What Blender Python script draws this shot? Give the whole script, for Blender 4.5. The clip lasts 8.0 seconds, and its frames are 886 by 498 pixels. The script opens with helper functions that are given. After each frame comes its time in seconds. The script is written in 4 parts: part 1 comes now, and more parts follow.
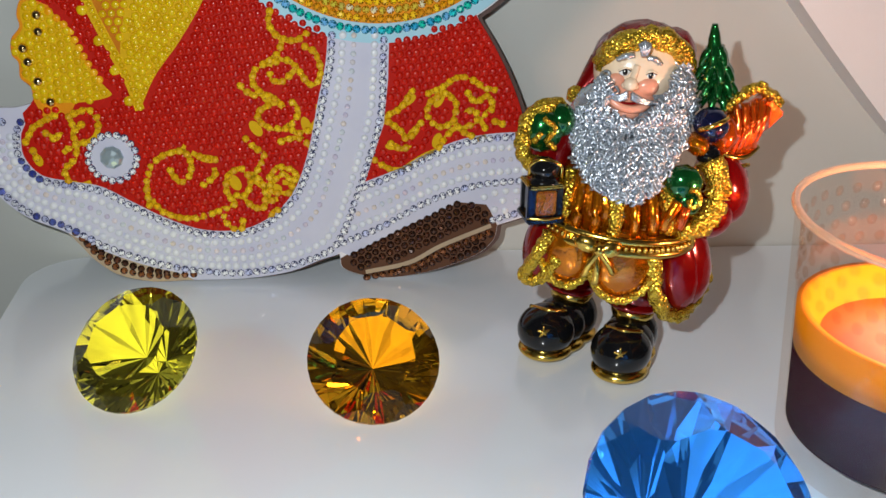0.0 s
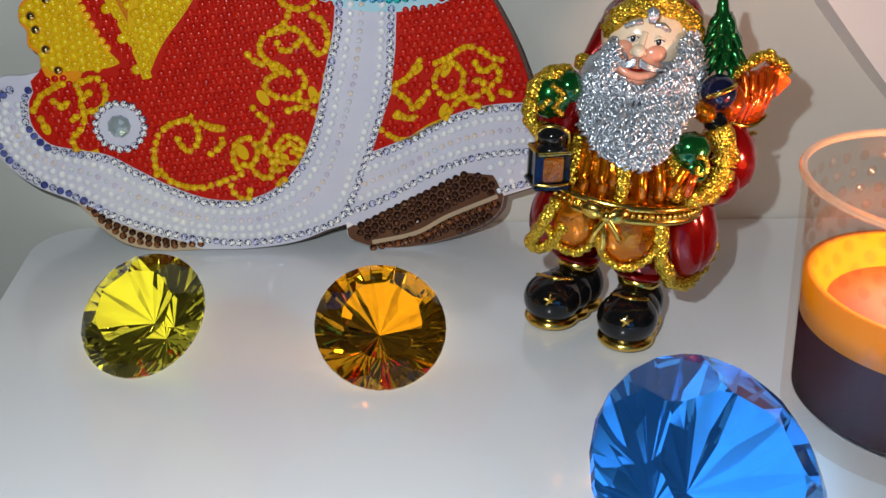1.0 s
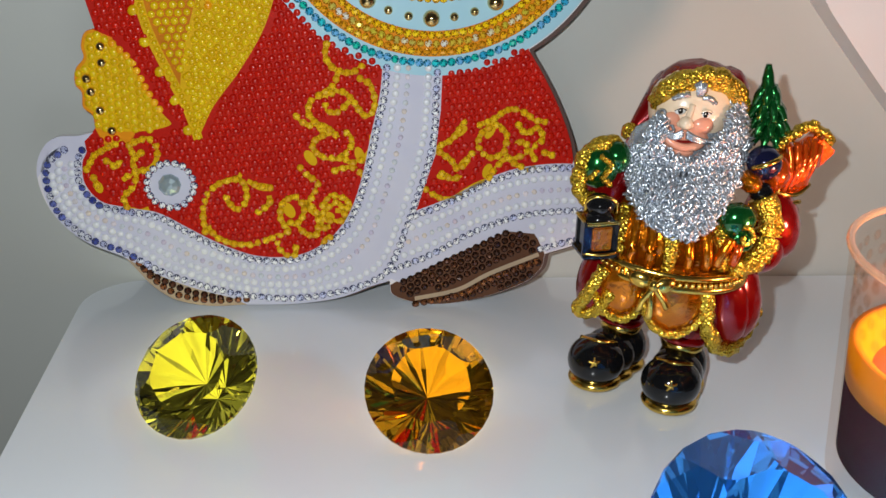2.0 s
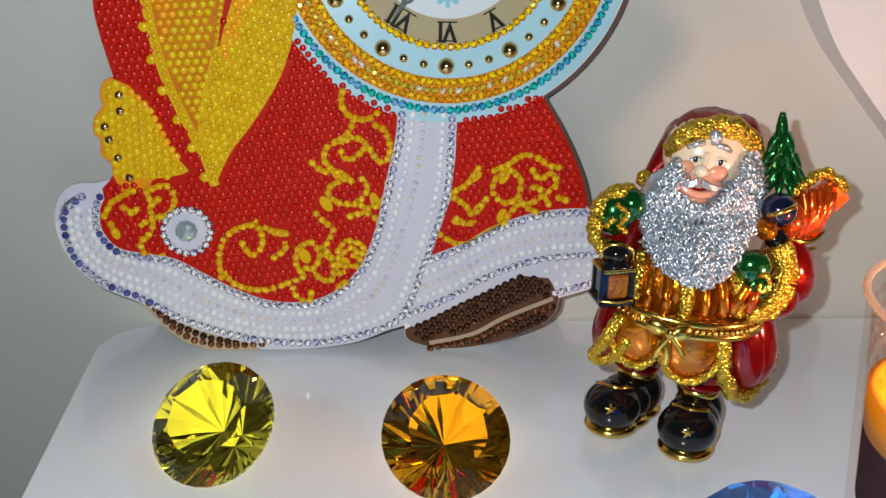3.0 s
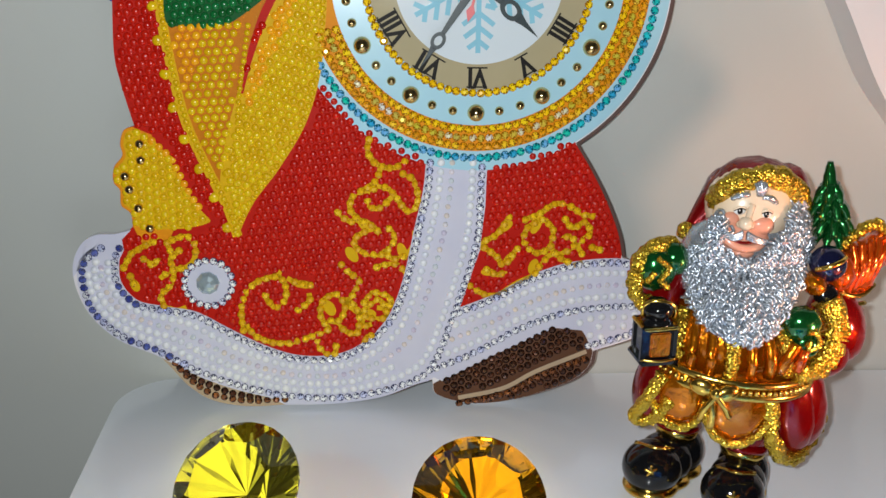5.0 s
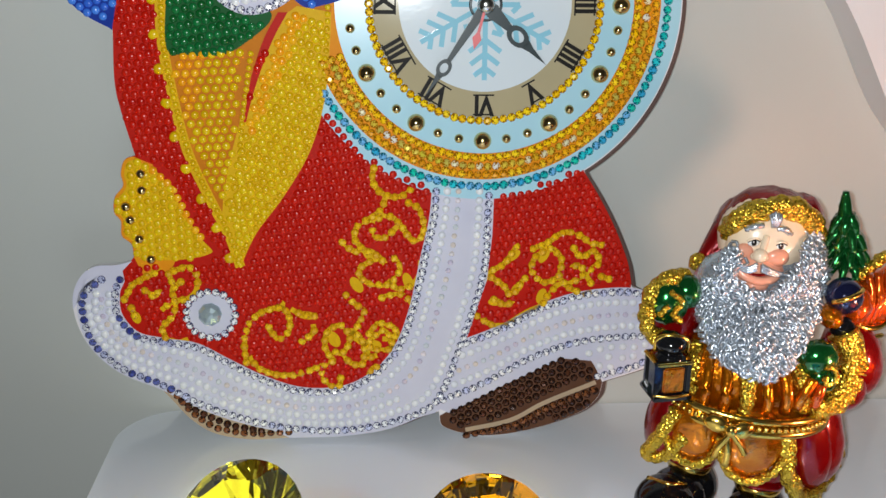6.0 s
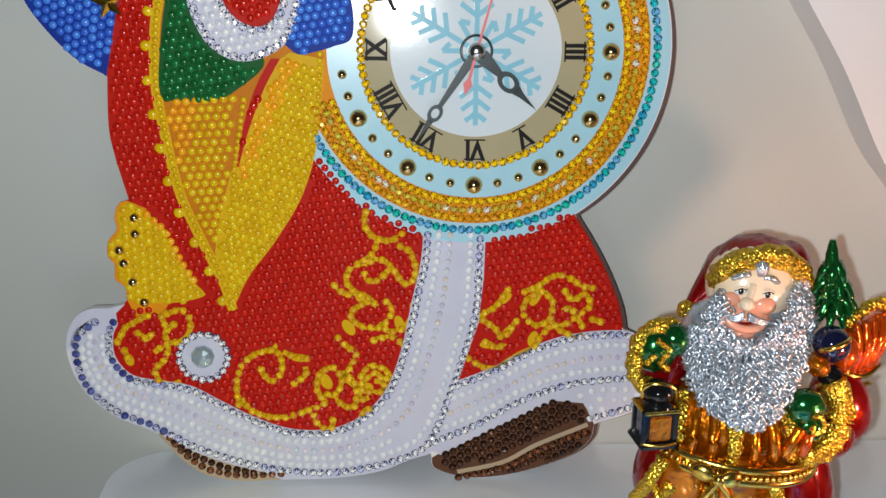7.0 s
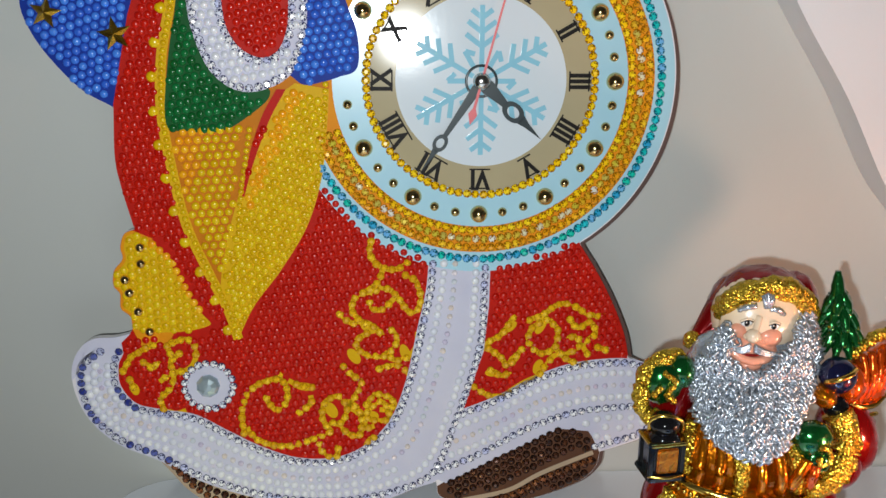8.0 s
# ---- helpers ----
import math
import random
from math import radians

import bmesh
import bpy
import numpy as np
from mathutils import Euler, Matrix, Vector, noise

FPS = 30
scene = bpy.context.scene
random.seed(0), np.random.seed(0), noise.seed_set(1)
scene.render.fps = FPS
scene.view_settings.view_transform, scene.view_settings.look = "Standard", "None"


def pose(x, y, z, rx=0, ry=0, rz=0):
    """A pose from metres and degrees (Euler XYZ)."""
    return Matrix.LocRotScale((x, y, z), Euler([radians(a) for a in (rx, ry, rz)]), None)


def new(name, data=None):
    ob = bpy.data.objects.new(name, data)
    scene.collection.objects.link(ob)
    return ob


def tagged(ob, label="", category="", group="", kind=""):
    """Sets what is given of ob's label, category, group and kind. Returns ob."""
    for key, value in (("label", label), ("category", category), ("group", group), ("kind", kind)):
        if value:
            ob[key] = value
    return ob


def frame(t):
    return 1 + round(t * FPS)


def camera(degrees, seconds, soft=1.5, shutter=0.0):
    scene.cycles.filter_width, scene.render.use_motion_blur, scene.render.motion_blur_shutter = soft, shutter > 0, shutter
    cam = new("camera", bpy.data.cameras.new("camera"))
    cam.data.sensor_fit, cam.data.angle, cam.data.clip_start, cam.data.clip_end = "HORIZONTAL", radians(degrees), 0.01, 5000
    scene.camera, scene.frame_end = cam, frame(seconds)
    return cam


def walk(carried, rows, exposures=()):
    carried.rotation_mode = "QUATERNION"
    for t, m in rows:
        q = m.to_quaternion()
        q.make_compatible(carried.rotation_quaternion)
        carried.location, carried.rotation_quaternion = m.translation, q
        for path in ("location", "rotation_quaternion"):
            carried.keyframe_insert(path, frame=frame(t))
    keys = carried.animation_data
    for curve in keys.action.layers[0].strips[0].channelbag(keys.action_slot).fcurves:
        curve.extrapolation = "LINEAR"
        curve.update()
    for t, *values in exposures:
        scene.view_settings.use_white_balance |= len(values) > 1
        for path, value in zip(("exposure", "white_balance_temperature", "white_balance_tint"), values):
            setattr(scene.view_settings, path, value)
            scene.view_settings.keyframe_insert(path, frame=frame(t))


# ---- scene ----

# camera and walk
cam = camera(45.0, 8.0, soft=1.5)
PATH = [
    (0.0, -0.0101, -0.3558, 0.1761, 65.31, -1.25, -4.97),
    (0.5, -0.0099, -0.3571, 0.1696, 64.81, -1.36, -5.22),
    (1.0, -0.0111, -0.3587, 0.1715, 64.51, -1.32, -4.69),
    (1.5, -0.0165, -0.3563, 0.1784, 64.93, -1.36, -4.39),
    (2.0, -0.0221, -0.3577, 0.1853, 65.70, -1.43, -3.87),
    (3.5, -0.0259, -0.3559, 0.1902, 68.07, -1.02, -3.42),
    (4.0, -0.0276, -0.3529, 0.1907, 68.37, -0.88, -3.10),
    (5.5, -0.0300, -0.3374, 0.1910, 69.67, -0.71, -2.90),
    (6.0, -0.0304, -0.3346, 0.1933, 70.02, -0.51, -2.87),
    (6.5, -0.0279, -0.3369, 0.1972, 70.46, -0.44, -2.52),
    (7.0, -0.0256, -0.3341, 0.2008, 71.18, -0.47, -2.55),
    (7.5, -0.0238, -0.3319, 0.2030, 71.53, -0.50, -2.69),
    (8.0, -0.0274, -0.3329, 0.2060, 71.88, -0.36, -2.60),
]
EXPOSURES = [(0.0, -0.10), (0.5, -0.20), (1.0, -0.20), (2.0, -0.12), (3.5, 0.0), (6.5, 0.0), (8.0, -0.08)]
walk(cam, [(t, pose(*p)) for t, *p in PATH], EXPOSURES)

# light: the phone's small torch, the burning candle, a dim room
world = bpy.data.worlds.new("room_air")
world.use_nodes = True
world.node_tree.nodes["Background"].inputs[0].default_value = (0.5, 0.55, 0.65, 1)
world.node_tree.nodes["Background"].inputs[1].default_value = 0.05
scene.world = world


def lamp(name, energy, color, place, radius):
    data = bpy.data.lights.new(name, "POINT")
    data.energy, data.color, data.shadow_soft_size = energy, color, radius
    ob = new(name, data)
    ob.location = place
    return ob


lamp("torch_light", 3.8, (0.94, 0.985, 1.0), (-0.041, -0.346, 0.199), 0.0030)
lamp("candle_light", 0.27, (1.0, 0.60, 0.40), (0.146, -0.120, 0.060), 0.006)


# materials
def mat(name, col, rough=0.4, metal=0.0, col2=None, scale=200, bump=0.0, bump_scale=900, coat=0.0, trans=0.0, ior=1.45,
        rand=None, cells=False, spec=0.5, sss=0.0, coat_rough=0.05):
    """A node material: two-scale colour noise, fine relief, and a palette picked piece by piece where rand is given."""
    m = bpy.data.materials.new(name)
    m.use_nodes = True
    nt = m.node_tree
    b = nt.nodes["Principled BSDF"]
    link = nt.links.new
    b.inputs["Roughness"].default_value = rough
    b.inputs["Metallic"].default_value = metal
    b.inputs["Coat Weight"].default_value = coat
    b.inputs["Coat Roughness"].default_value = coat_rough
    b.inputs["Transmission Weight"].default_value = trans
    b.inputs["IOR"].default_value = ior
    b.inputs["Specular IOR Level"].default_value = spec
    if sss:
        b.inputs["Subsurface Weight"].default_value = sss
        b.inputs["Subsurface Radius"].default_value = (0.004, 0.002, 0.001)
        b.inputs["Subsurface Scale"].default_value = 0.5
    tc = nt.nodes.new("ShaderNodeTexCoord")
    if rand:
        info, geo = nt.nodes.new("ShaderNodeObjectInfo"), nt.nodes.new("ShaderNodeNewGeometry")
        add, fr = nt.nodes.new("ShaderNodeMath"), nt.nodes.new("ShaderNodeMath")
        add.operation, fr.operation = "ADD", "FRACT"
        link(info.outputs["Random"], add.inputs[0])
        link(geo.outputs["Random Per Island"], add.inputs[1])
        link(add.outputs[0], fr.inputs[0])
        ramp = nt.nodes.new("ShaderNodeValToRGB")
        ramp.color_ramp.interpolation = "CONSTANT"
        els = ramp.color_ramp.elements
        for i, c in enumerate(rand):
            e = els[i] if i < 2 else els.new(i / len(rand))
            e.position, e.color = i / len(rand), (*c, 1)
        link(fr.outputs[0], ramp.inputs[0])
        base = ramp.outputs[0]
    else:
        n = nt.nodes.new("ShaderNodeTexNoise")
        n.inputs["Scale"].default_value, n.inputs["Detail"].default_value = scale, 6
        link(tc.outputs["Object"], n.inputs["Vector"])
        mx = nt.nodes.new("ShaderNodeMix")
        mx.data_type = "RGBA"
        mx.inputs[6].default_value = (*col, 1)
        c2 = col2 or tuple(0.86 * c for c in col)
        mx.inputs[7].default_value = (*c2, 1)
        link(n.outputs["Fac"], mx.inputs[0])
        base = mx.outputs[2]
    link(base, b.inputs["Base Color"])
    if bump:
        t = nt.nodes.new("ShaderNodeTexVoronoi" if cells else "ShaderNodeTexNoise")
        t.inputs["Scale"].default_value = bump_scale
        link(tc.outputs["Object"], t.inputs["Vector"])
        bp = nt.nodes.new("ShaderNodeBump")
        bp.inputs["Strength"].default_value, bp.inputs["Distance"].default_value = bump, 0.0006
        link(t.outputs[0], bp.inputs["Height"])
        link(bp.outputs[0], b.inputs["Normal"])
    return m


M_WALL = mat("wall_paint", (0.51, 0.525, 0.50), 0.45, col2=(0.48, 0.495, 0.47), scale=14, bump=0.05, bump_scale=350)
M_ROOM = mat("room_paint", (0.58, 0.57, 0.55), 0.8, scale=4)
M_TOP = mat("white_lacquer", (0.79, 0.835, 0.89), 0.26, col2=(0.755, 0.80, 0.855), scale=25, bump=0.02, bump_scale=500, coat=1.0, coat_rough=0.10, spec=0.8)
M_PANEL = mat("white_panel_paint", (0.80, 0.79, 0.80), 0.5, scale=20, bump=0.04)
M_WOOD = mat("floor_wood", (0.22, 0.13, 0.07), 0.5, scale=8)
M_EDGE = mat("acrylic_edge", (0.74, 0.70, 0.74), 0.18, col2=(0.80, 0.78, 0.80), scale=60, coat=0.5)
# backing in the brown of the clock's shadow on the wall
M_SHADOWBACK = mat("shadow_brown_backing", (0.10, 0.055, 0.045), 0.6, scale=100)
M_RED = mat("red_print", (0.48, 0.010, 0.003), 0.5, col2=(0.43, 0.008, 0.003), scale=120, spec=0.14)
M_HEM = mat("pale_lilac_print", (0.64, 0.64, 0.73), 0.5, col2=(0.50, 0.50, 0.63), scale=60, spec=0.14)
M_YEL = mat("yellow_print", (0.68, 0.42, 0.004), 0.5, col2=(0.62, 0.34, 0.003), scale=60, spec=0.14)
M_OCHRE = mat("orange_ochre_print", (0.62, 0.22, 0.004), 0.5, col2=(0.44, 0.12, 0.003), scale=70, spec=0.14)
M_OREDGE = mat("orange_edge_print", (0.70, 0.20, 0.006), 0.5, col2=(0.74, 0.32, 0.006), scale=90, spec=0.14)
M_GREEN = mat("green_print", (0.006, 0.10, 0.022), 0.5, col2=(0.004, 0.07, 0.015), scale=90, spec=0.14)
M_BLUE = mat("blue_print", (0.006, 0.016, 0.20), 0.5, col2=(0.008, 0.05, 0.34), scale=60, spec=0.14)
M_SKY = mat("pale_blue_print", (0.36, 0.62, 0.74), 0.25, col2=(0.42, 0.66, 0.76), scale=60, coat=0.4)
M_BROWN = mat("brown_print", (0.085, 0.035, 0.018), 0.5, col2=(0.13, 0.06, 0.035), scale=90, spec=0.14)
M_TAN = mat("tan_print", (0.46, 0.35, 0.24), 0.5, scale=90, spec=0.14)
M_BEIGE = mat("beige_dial_print", (0.47, 0.40, 0.25), 0.12, col2=(0.41, 0.35, 0.21), scale=80, coat=1.0, coat_rough=0.10)
M_FACE = mat("white_dial_print", (0.70, 0.76, 0.80), 0.12, col2=(0.66, 0.73, 0.78), scale=60, bump=0.04, bump_scale=500, coat=1.0, coat_rough=0.10)
M_FLAKE = mat("snowflake_print", (0.30, 0.62, 0.76), 0.12, coat=1.0, scale=80, coat_rough=0.1)
M_INK = mat("black_ink", (0.012, 0.010, 0.009), 0.5, scale=90, spec=0.15)
M_HAND = mat("dark_hand_metal", (0.035, 0.05, 0.055), 0.25, scale=200, spec=0.6)
M_HUB = mat("hub_steel", (0.75, 0.75, 0.73), 0.18, 1.0, scale=300)
M_PINK = mat("coral_hand", (0.78, 0.16, 0.17), 0.3, scale=200)
M_GOLDBALL = mat("polished_gold_bead", (0.74, 0.54, 0.24), 0.12, 1.0, scale=300)
M_STAR = mat("gold_foil_star", (0.62, 0.38, 0.04), 0.2, 0.95, scale=300, coat=0.5)
S_RED = mat("red_resin_stone", (0, 0, 0), 0.17, spec=0.4, rand=[(0.50, 0.010, 0.003), (0.55, 0.012, 0.004), (0.46, 0.008, 0.003), (0.52, 0.014, 0.005)])
S_YEL = mat("yellow_resin_stone", (0, 0, 0), 0.2, spec=0.4, rand=[(0.70, 0.46, 0.004), (0.74, 0.50, 0.006), (0.66, 0.40, 0.003)])
S_SWIRL = mat("amber_yellow_stone", (0, 0, 0), 0.16, coat=0.3, rand=[(0.78, 0.44, 0.006), (0.84, 0.52, 0.010), (0.70, 0.36, 0.005)])
S_ORA = mat("orange_resin_stone", (0, 0, 0), 0.2, spec=0.4, rand=[(0.86, 0.38, 0.008), (0.88, 0.44, 0.01), (0.84, 0.34, 0.006)])
S_GRN = mat("green_resin_stone", (0, 0, 0), 0.2, spec=0.4, rand=[(0.006, 0.13, 0.03), (0.008, 0.16, 0.04), (0.005, 0.10, 0.02)])
S_BLU = mat("blue_resin_stone", (0, 0, 0), 0.2, spec=0.4, rand=[(0.05, 0.18, 0.70), (0.06, 0.22, 0.76), (0.035, 0.13, 0.62)])
S_PRL = mat("white_pearl_stone", (0, 0, 0), 0.2, coat=0.3, rand=[(0.72, 0.74, 0.78), (0.76, 0.77, 0.80), (0.68, 0.70, 0.76)])
S_AB = mat("iridescent_stone", (0, 0, 0), 0.12, 0.1, coat=0.5, rand=[(0.70, 0.66, 0.68), (0.62, 0.56, 0.70), (0.75, 0.66, 0.60), (0.66, 0.70, 0.74), (0.80, 0.72, 0.76)])
S_CRY = mat("silver_crystal", (0, 0, 0), 0.12, 0.08, coat=0.6, rand=[(0.94, 0.95, 0.97), (0.92, 0.93, 0.96), (0.80, 0.83, 0.95), (0.95, 0.95, 0.96), (0.92, 0.93, 0.95), (0.62, 0.66, 0.92)])
S_NVY = mat("navy_crystal", (0, 0, 0), 0.14, 0.3, coat=0.6, rand=[(0.10, 0.14, 0.50), (0.85, 0.87, 0.95), (0.04, 0.06, 0.34), (0.60, 0.64, 0.90), (0.85, 0.87, 0.95), (0.16, 0.20, 0.60)])
S_BRN = mat("brown_crystal", (0, 0, 0), 0.16, 0.25, coat=0.4, rand=[(0.085, 0.03, 0.014), (0.12, 0.042, 0.02), (0.06, 0.022, 0.011)])
S_CHE = mat("chestnut_crystal", (0, 0, 0), 0.16, 0.25, coat=0.4, rand=[(0.26, 0.09, 0.03), (0.32, 0.11, 0.04), (0.20, 0.07, 0.025)])
S_GLD = mat("golden_crystal", (0, 0, 0), 0.16, 0.0, coat=0.6, rand=[(1.0, 0.62, 0.006), (1.0, 0.70, 0.012), (0.94, 0.54, 0.004)])
S_AMB = mat("amber_crystal", (0, 0, 0), 0.16, 0.05, coat=0.6, rand=[(1.0, 0.50, 0.01), (0.90, 0.38, 0.008), (1.0, 0.62, 0.02), (0.78, 0.32, 0.01)])
S_MIX = mat("champagne_crystal", (0, 0, 0), 0.16, 0.2, coat=0.6, rand=[(0.90, 0.84, 0.55), (0.80, 0.60, 0.06), (0.66, 0.56, 0.10), (0.95, 0.93, 0.82), (0.85, 0.50, 0.02), (0.72, 0.62, 0.05)])
S_TUR = mat("turquoise_crystal", (0, 0, 0), 0.16, 0.0, coat=0.6, rand=[(0.01, 0.50, 0.48), (0.02, 0.58, 0.66), (0.03, 0.38, 0.66), (0.01, 0.58, 0.42), (0.16, 0.46, 0.80)])
# darker colours that paint shade and dim reflections into the cut stones
R_SIL = mat("dark_facet_shade", (0.12, 0.13, 0.26), 0.22, 0.5, scale=500)
R_GLD = mat("brown_gold_facet_shade", (0.40, 0.17, 0.003), 0.25, 0.2, scale=500)
R_TUR = mat("teal_facet_shade", (0.006, 0.22, 0.32), 0.25, 0.5, scale=500)
R_BRN = mat("umber_facet_shade", (0.02, 0.008, 0.005), 0.25, 0.4, scale=500)
R_SWL = mat("amber_facet_shade", (0.58, 0.29, 0.004), 0.25, 0.0, scale=500)
SHADES = {S_SWIRL: R_SWL, S_CRY: R_SIL, S_NVY: R_SIL, S_GLD: R_GLD, S_AMB: R_GLD, S_MIX: R_GLD, S_TUR: R_TUR, S_BRN: R_BRN, S_CHE: R_BRN}
M_GEM = mat("smoky_clear_gem", (0.62, 0.72, 0.76), 0.08, 0.45, col2=(0.30, 0.40, 0.45), scale=260, coat=0.6)
M_CITRINE = mat("yellow_glass", (0.95, 0.84, 0.07), 0.0, trans=1.0, ior=1.56, col2=(0.95, 0.84, 0.07))
M_TOPAZ = mat("amber_glass", (1.0, 0.47, 0.015), 0.0, trans=1.0, ior=1.56, col2=(1.0, 0.47, 0.015))
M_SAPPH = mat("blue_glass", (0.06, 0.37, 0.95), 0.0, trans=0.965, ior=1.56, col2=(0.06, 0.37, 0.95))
M_GLASS = bpy.data.materials.new("clear_glass")
M_GLASS.use_nodes = True
_t = M_GLASS.node_tree
_t.nodes.remove(_t.nodes["Principled BSDF"])
_tr, _gl, _mx = (_t.nodes.new(k) for k in ("ShaderNodeBsdfTransparent", "ShaderNodeBsdfGlossy", "ShaderNodeMixShader"))
_tr.inputs[0].default_value = (0.95, 0.91, 0.88, 1)
_gl.inputs[0].default_value = (1, 0.97, 0.94, 1)
_gl.inputs[1].default_value = 0.03
_mx.inputs[0].default_value = 0.025
_t.links.new(_tr.outputs[0], _mx.inputs[1])
_t.links.new(_gl.outputs[0], _mx.inputs[2])
_t.links.new(_mx.outputs[0], _t.nodes["Material Output"].inputs[0])
# peach base colour paints the candle's glow into the clear rim
M_RIM = mat("candle_glow_glass", (0.80, 0.58, 0.42), 0.2, trans=0.7, ior=1.4, col2=(0.76, 0.52, 0.36), scale=120, coat=0.6)
M_WAXP = mat("purple_wax", (0.030, 0.002, 0.012), 0.4, scale=60, spec=0.0)
M_WAXO = mat("orange_wax", (0.86, 0.30, 0.005), 0.4, scale=50, col2=(0.80, 0.24, 0.004), spec=0.3, sss=0.2)
M_WAXT = mat("rosy_wax", (0.80, 0.16, 0.10), 0.3, scale=60, coat=0.4, sss=0.4)


# helpers
def part(name, bm, material, parent, label="", smooth=False):
    me = bpy.data.meshes.new(name)
    bmesh.ops.recalc_face_normals(bm, faces=bm.faces)
    if smooth:
        for f in bm.faces:
            f.smooth = True
    bm.to_mesh(me)
    bm.free()
    if material:
        me.materials.append(material)
    ob = new(name, me)
    if parent:
        ob.parent = parent
    if label:
        tagged(ob, label)
    return ob


def box(bm, lo, hi, bevel=0.0):
    c = [(a + b) / 2 for a, b in zip(lo, hi)]
    s = [b - a for a, b in zip(lo, hi)]
    g = bmesh.ops.create_cube(bm, size=1, matrix=Matrix.Translation(c) @ Matrix.Diagonal((*s, 1)))
    if bevel:
        es = list({e for v in g["verts"] for e in v.link_edges})
        bmesh.ops.bevel(bm, geom=es, offset=bevel, segments=3, affect="EDGES")
    return bm


def spline(pts, n=8, closed=False):
    """Catmull-Rom through the points."""
    out, m = [], len(pts)
    P = [Vector((*p, 0)) if len(p) == 2 else Vector(p) for p in pts]
    for i in range(m if closed else m - 1):
        a = P[i - 1] if closed or i else P[0] * 2 - P[1]
        b, c = P[i], P[(i + 1) % m]
        d = P[(i + 2) % m] if closed or i + 2 < m else P[-1] * 2 - P[-2]
        for k in range(n):
            t = k / n
            out.append(0.5 * (2 * b + (c - a) * t + (2 * a - 5 * b + 4 * c - d) * t * t + (3 * b - a - 3 * c + d) * t ** 3))
    if not closed:
        out.append(P[-1])
    return [(p.x, p.y) for p in out] if len(pts[0]) == 2 else out


def along(pts, step):
    """Points at even steps along a polyline."""
    out, left = [pts[0]], step
    for (ax, ay), (bx, by) in zip(pts, pts[1:]):
        d = math.hypot(bx - ax, by - ay)
        s = 0.0
        while d - s >= left:
            s += left
            out.append((ax + (bx - ax) * s / d, ay + (by - ay) * s / d))
            left = step
        left -= d - s
    return out


def inside(p, poly):
    x, y, hit = p[0], p[1], False
    j = len(poly) - 1
    for i in range(len(poly)):
        xi, yi = poly[i]
        xj, yj = poly[j]
        if (yi > y) != (yj > y) and x < (xj - xi) * (y - yi) / (yj - yi) + xi:
            hit = not hit
        j = i
    return hit


def edge_gap(p, poly):
    """Distance from a point to a closed outline."""
    best = 1e9
    for (ax, ay), (bx, by) in zip(poly, poly[1:] + poly[:1]):
        dx, dy = bx - ax, by - ay
        t = max(0, min(1, ((p[0] - ax) * dx + (p[1] - ay) * dy) / (dx * dx + dy * dy + 1e-12)))
        best = min(best, math.hypot(p[0] - ax - t * dx, p[1] - ay - t * dy))
    return best


def slab(poly, back, front, bevel=0.0):
    """A flat piece of the clock, outline in millimetres, between two depths in millimetres in front of the board's face."""
    bm = bmesh.new()
    lo = [bm.verts.new((x / 1000, -back / 1000, y / 1000)) for x, y in poly]
    hi = [bm.verts.new((x / 1000, -front / 1000, y / 1000)) for x, y in poly]
    bm.faces.new(hi)
    bm.faces.new(lo[::-1])
    n = len(poly)
    for i in range(n):
        bm.faces.new((lo[i], lo[(i + 1) % n], hi[(i + 1) % n], hi[i]))
    return bm


def circle(r, n=96, cx=0.0, cy=0.0, a0=0.0, a1=360.0):
    full = a1 - a0 >= 360
    return [(cx + r * math.cos(radians(a0 + (a1 - a0) * i / (n if full else n - 1))), cy + r * math.sin(radians(a0 + (a1 - a0) * i / (n if full else n - 1)))) for i in range(n)]


def ring(r0, r1, back, front, n=120):
    bm = bmesh.new()
    vs = [[bm.verts.new((r * math.cos(2 * math.pi * i / n) / 1000, -d / 1000, r * math.sin(2 * math.pi * i / n) / 1000)) for i in range(n)]
          for r, d in ((r0, back), (r1, back), (r1, front), (r0, front))]
    for k in range(4):
        for i in range(n):
            bm.faces.new((vs[k][i], vs[k][(i + 1) % n], vs[(k + 1) % 4][(i + 1) % n], vs[(k + 1) % 4][i]))
    return bm


def lathe(profile, n=64):
    """Turned body about z from (radius, height) pairs in metres."""
    bm = bmesh.new()
    rows = []
    for r, z in profile:
        rows.append([bm.verts.new((r * math.cos(2 * math.pi * i / n), r * math.sin(2 * math.pi * i / n), z)) for i in range(n)] if r > 1e-6 else [bm.verts.new((0, 0, z))])
    for a, b in zip(rows, rows[1:]):
        for i in range(n):
            j = (i + 1) % n
            if len(a) == 1 and len(b) == 1:
                continue
            if len(a) == 1:
                bm.faces.new((a[0], b[j], b[i]))
            elif len(b) == 1:
                bm.faces.new((a[i], a[j], b[0]))
            else:
                bm.faces.new((a[i], a[j], b[j], b[i]))
    return bm


# the room
def wall(name, lo, hi, material, label, kind="structure"):
    return tagged(part(name, box(bmesh.new(), lo, hi), material, None), label, "wall", kind=kind)


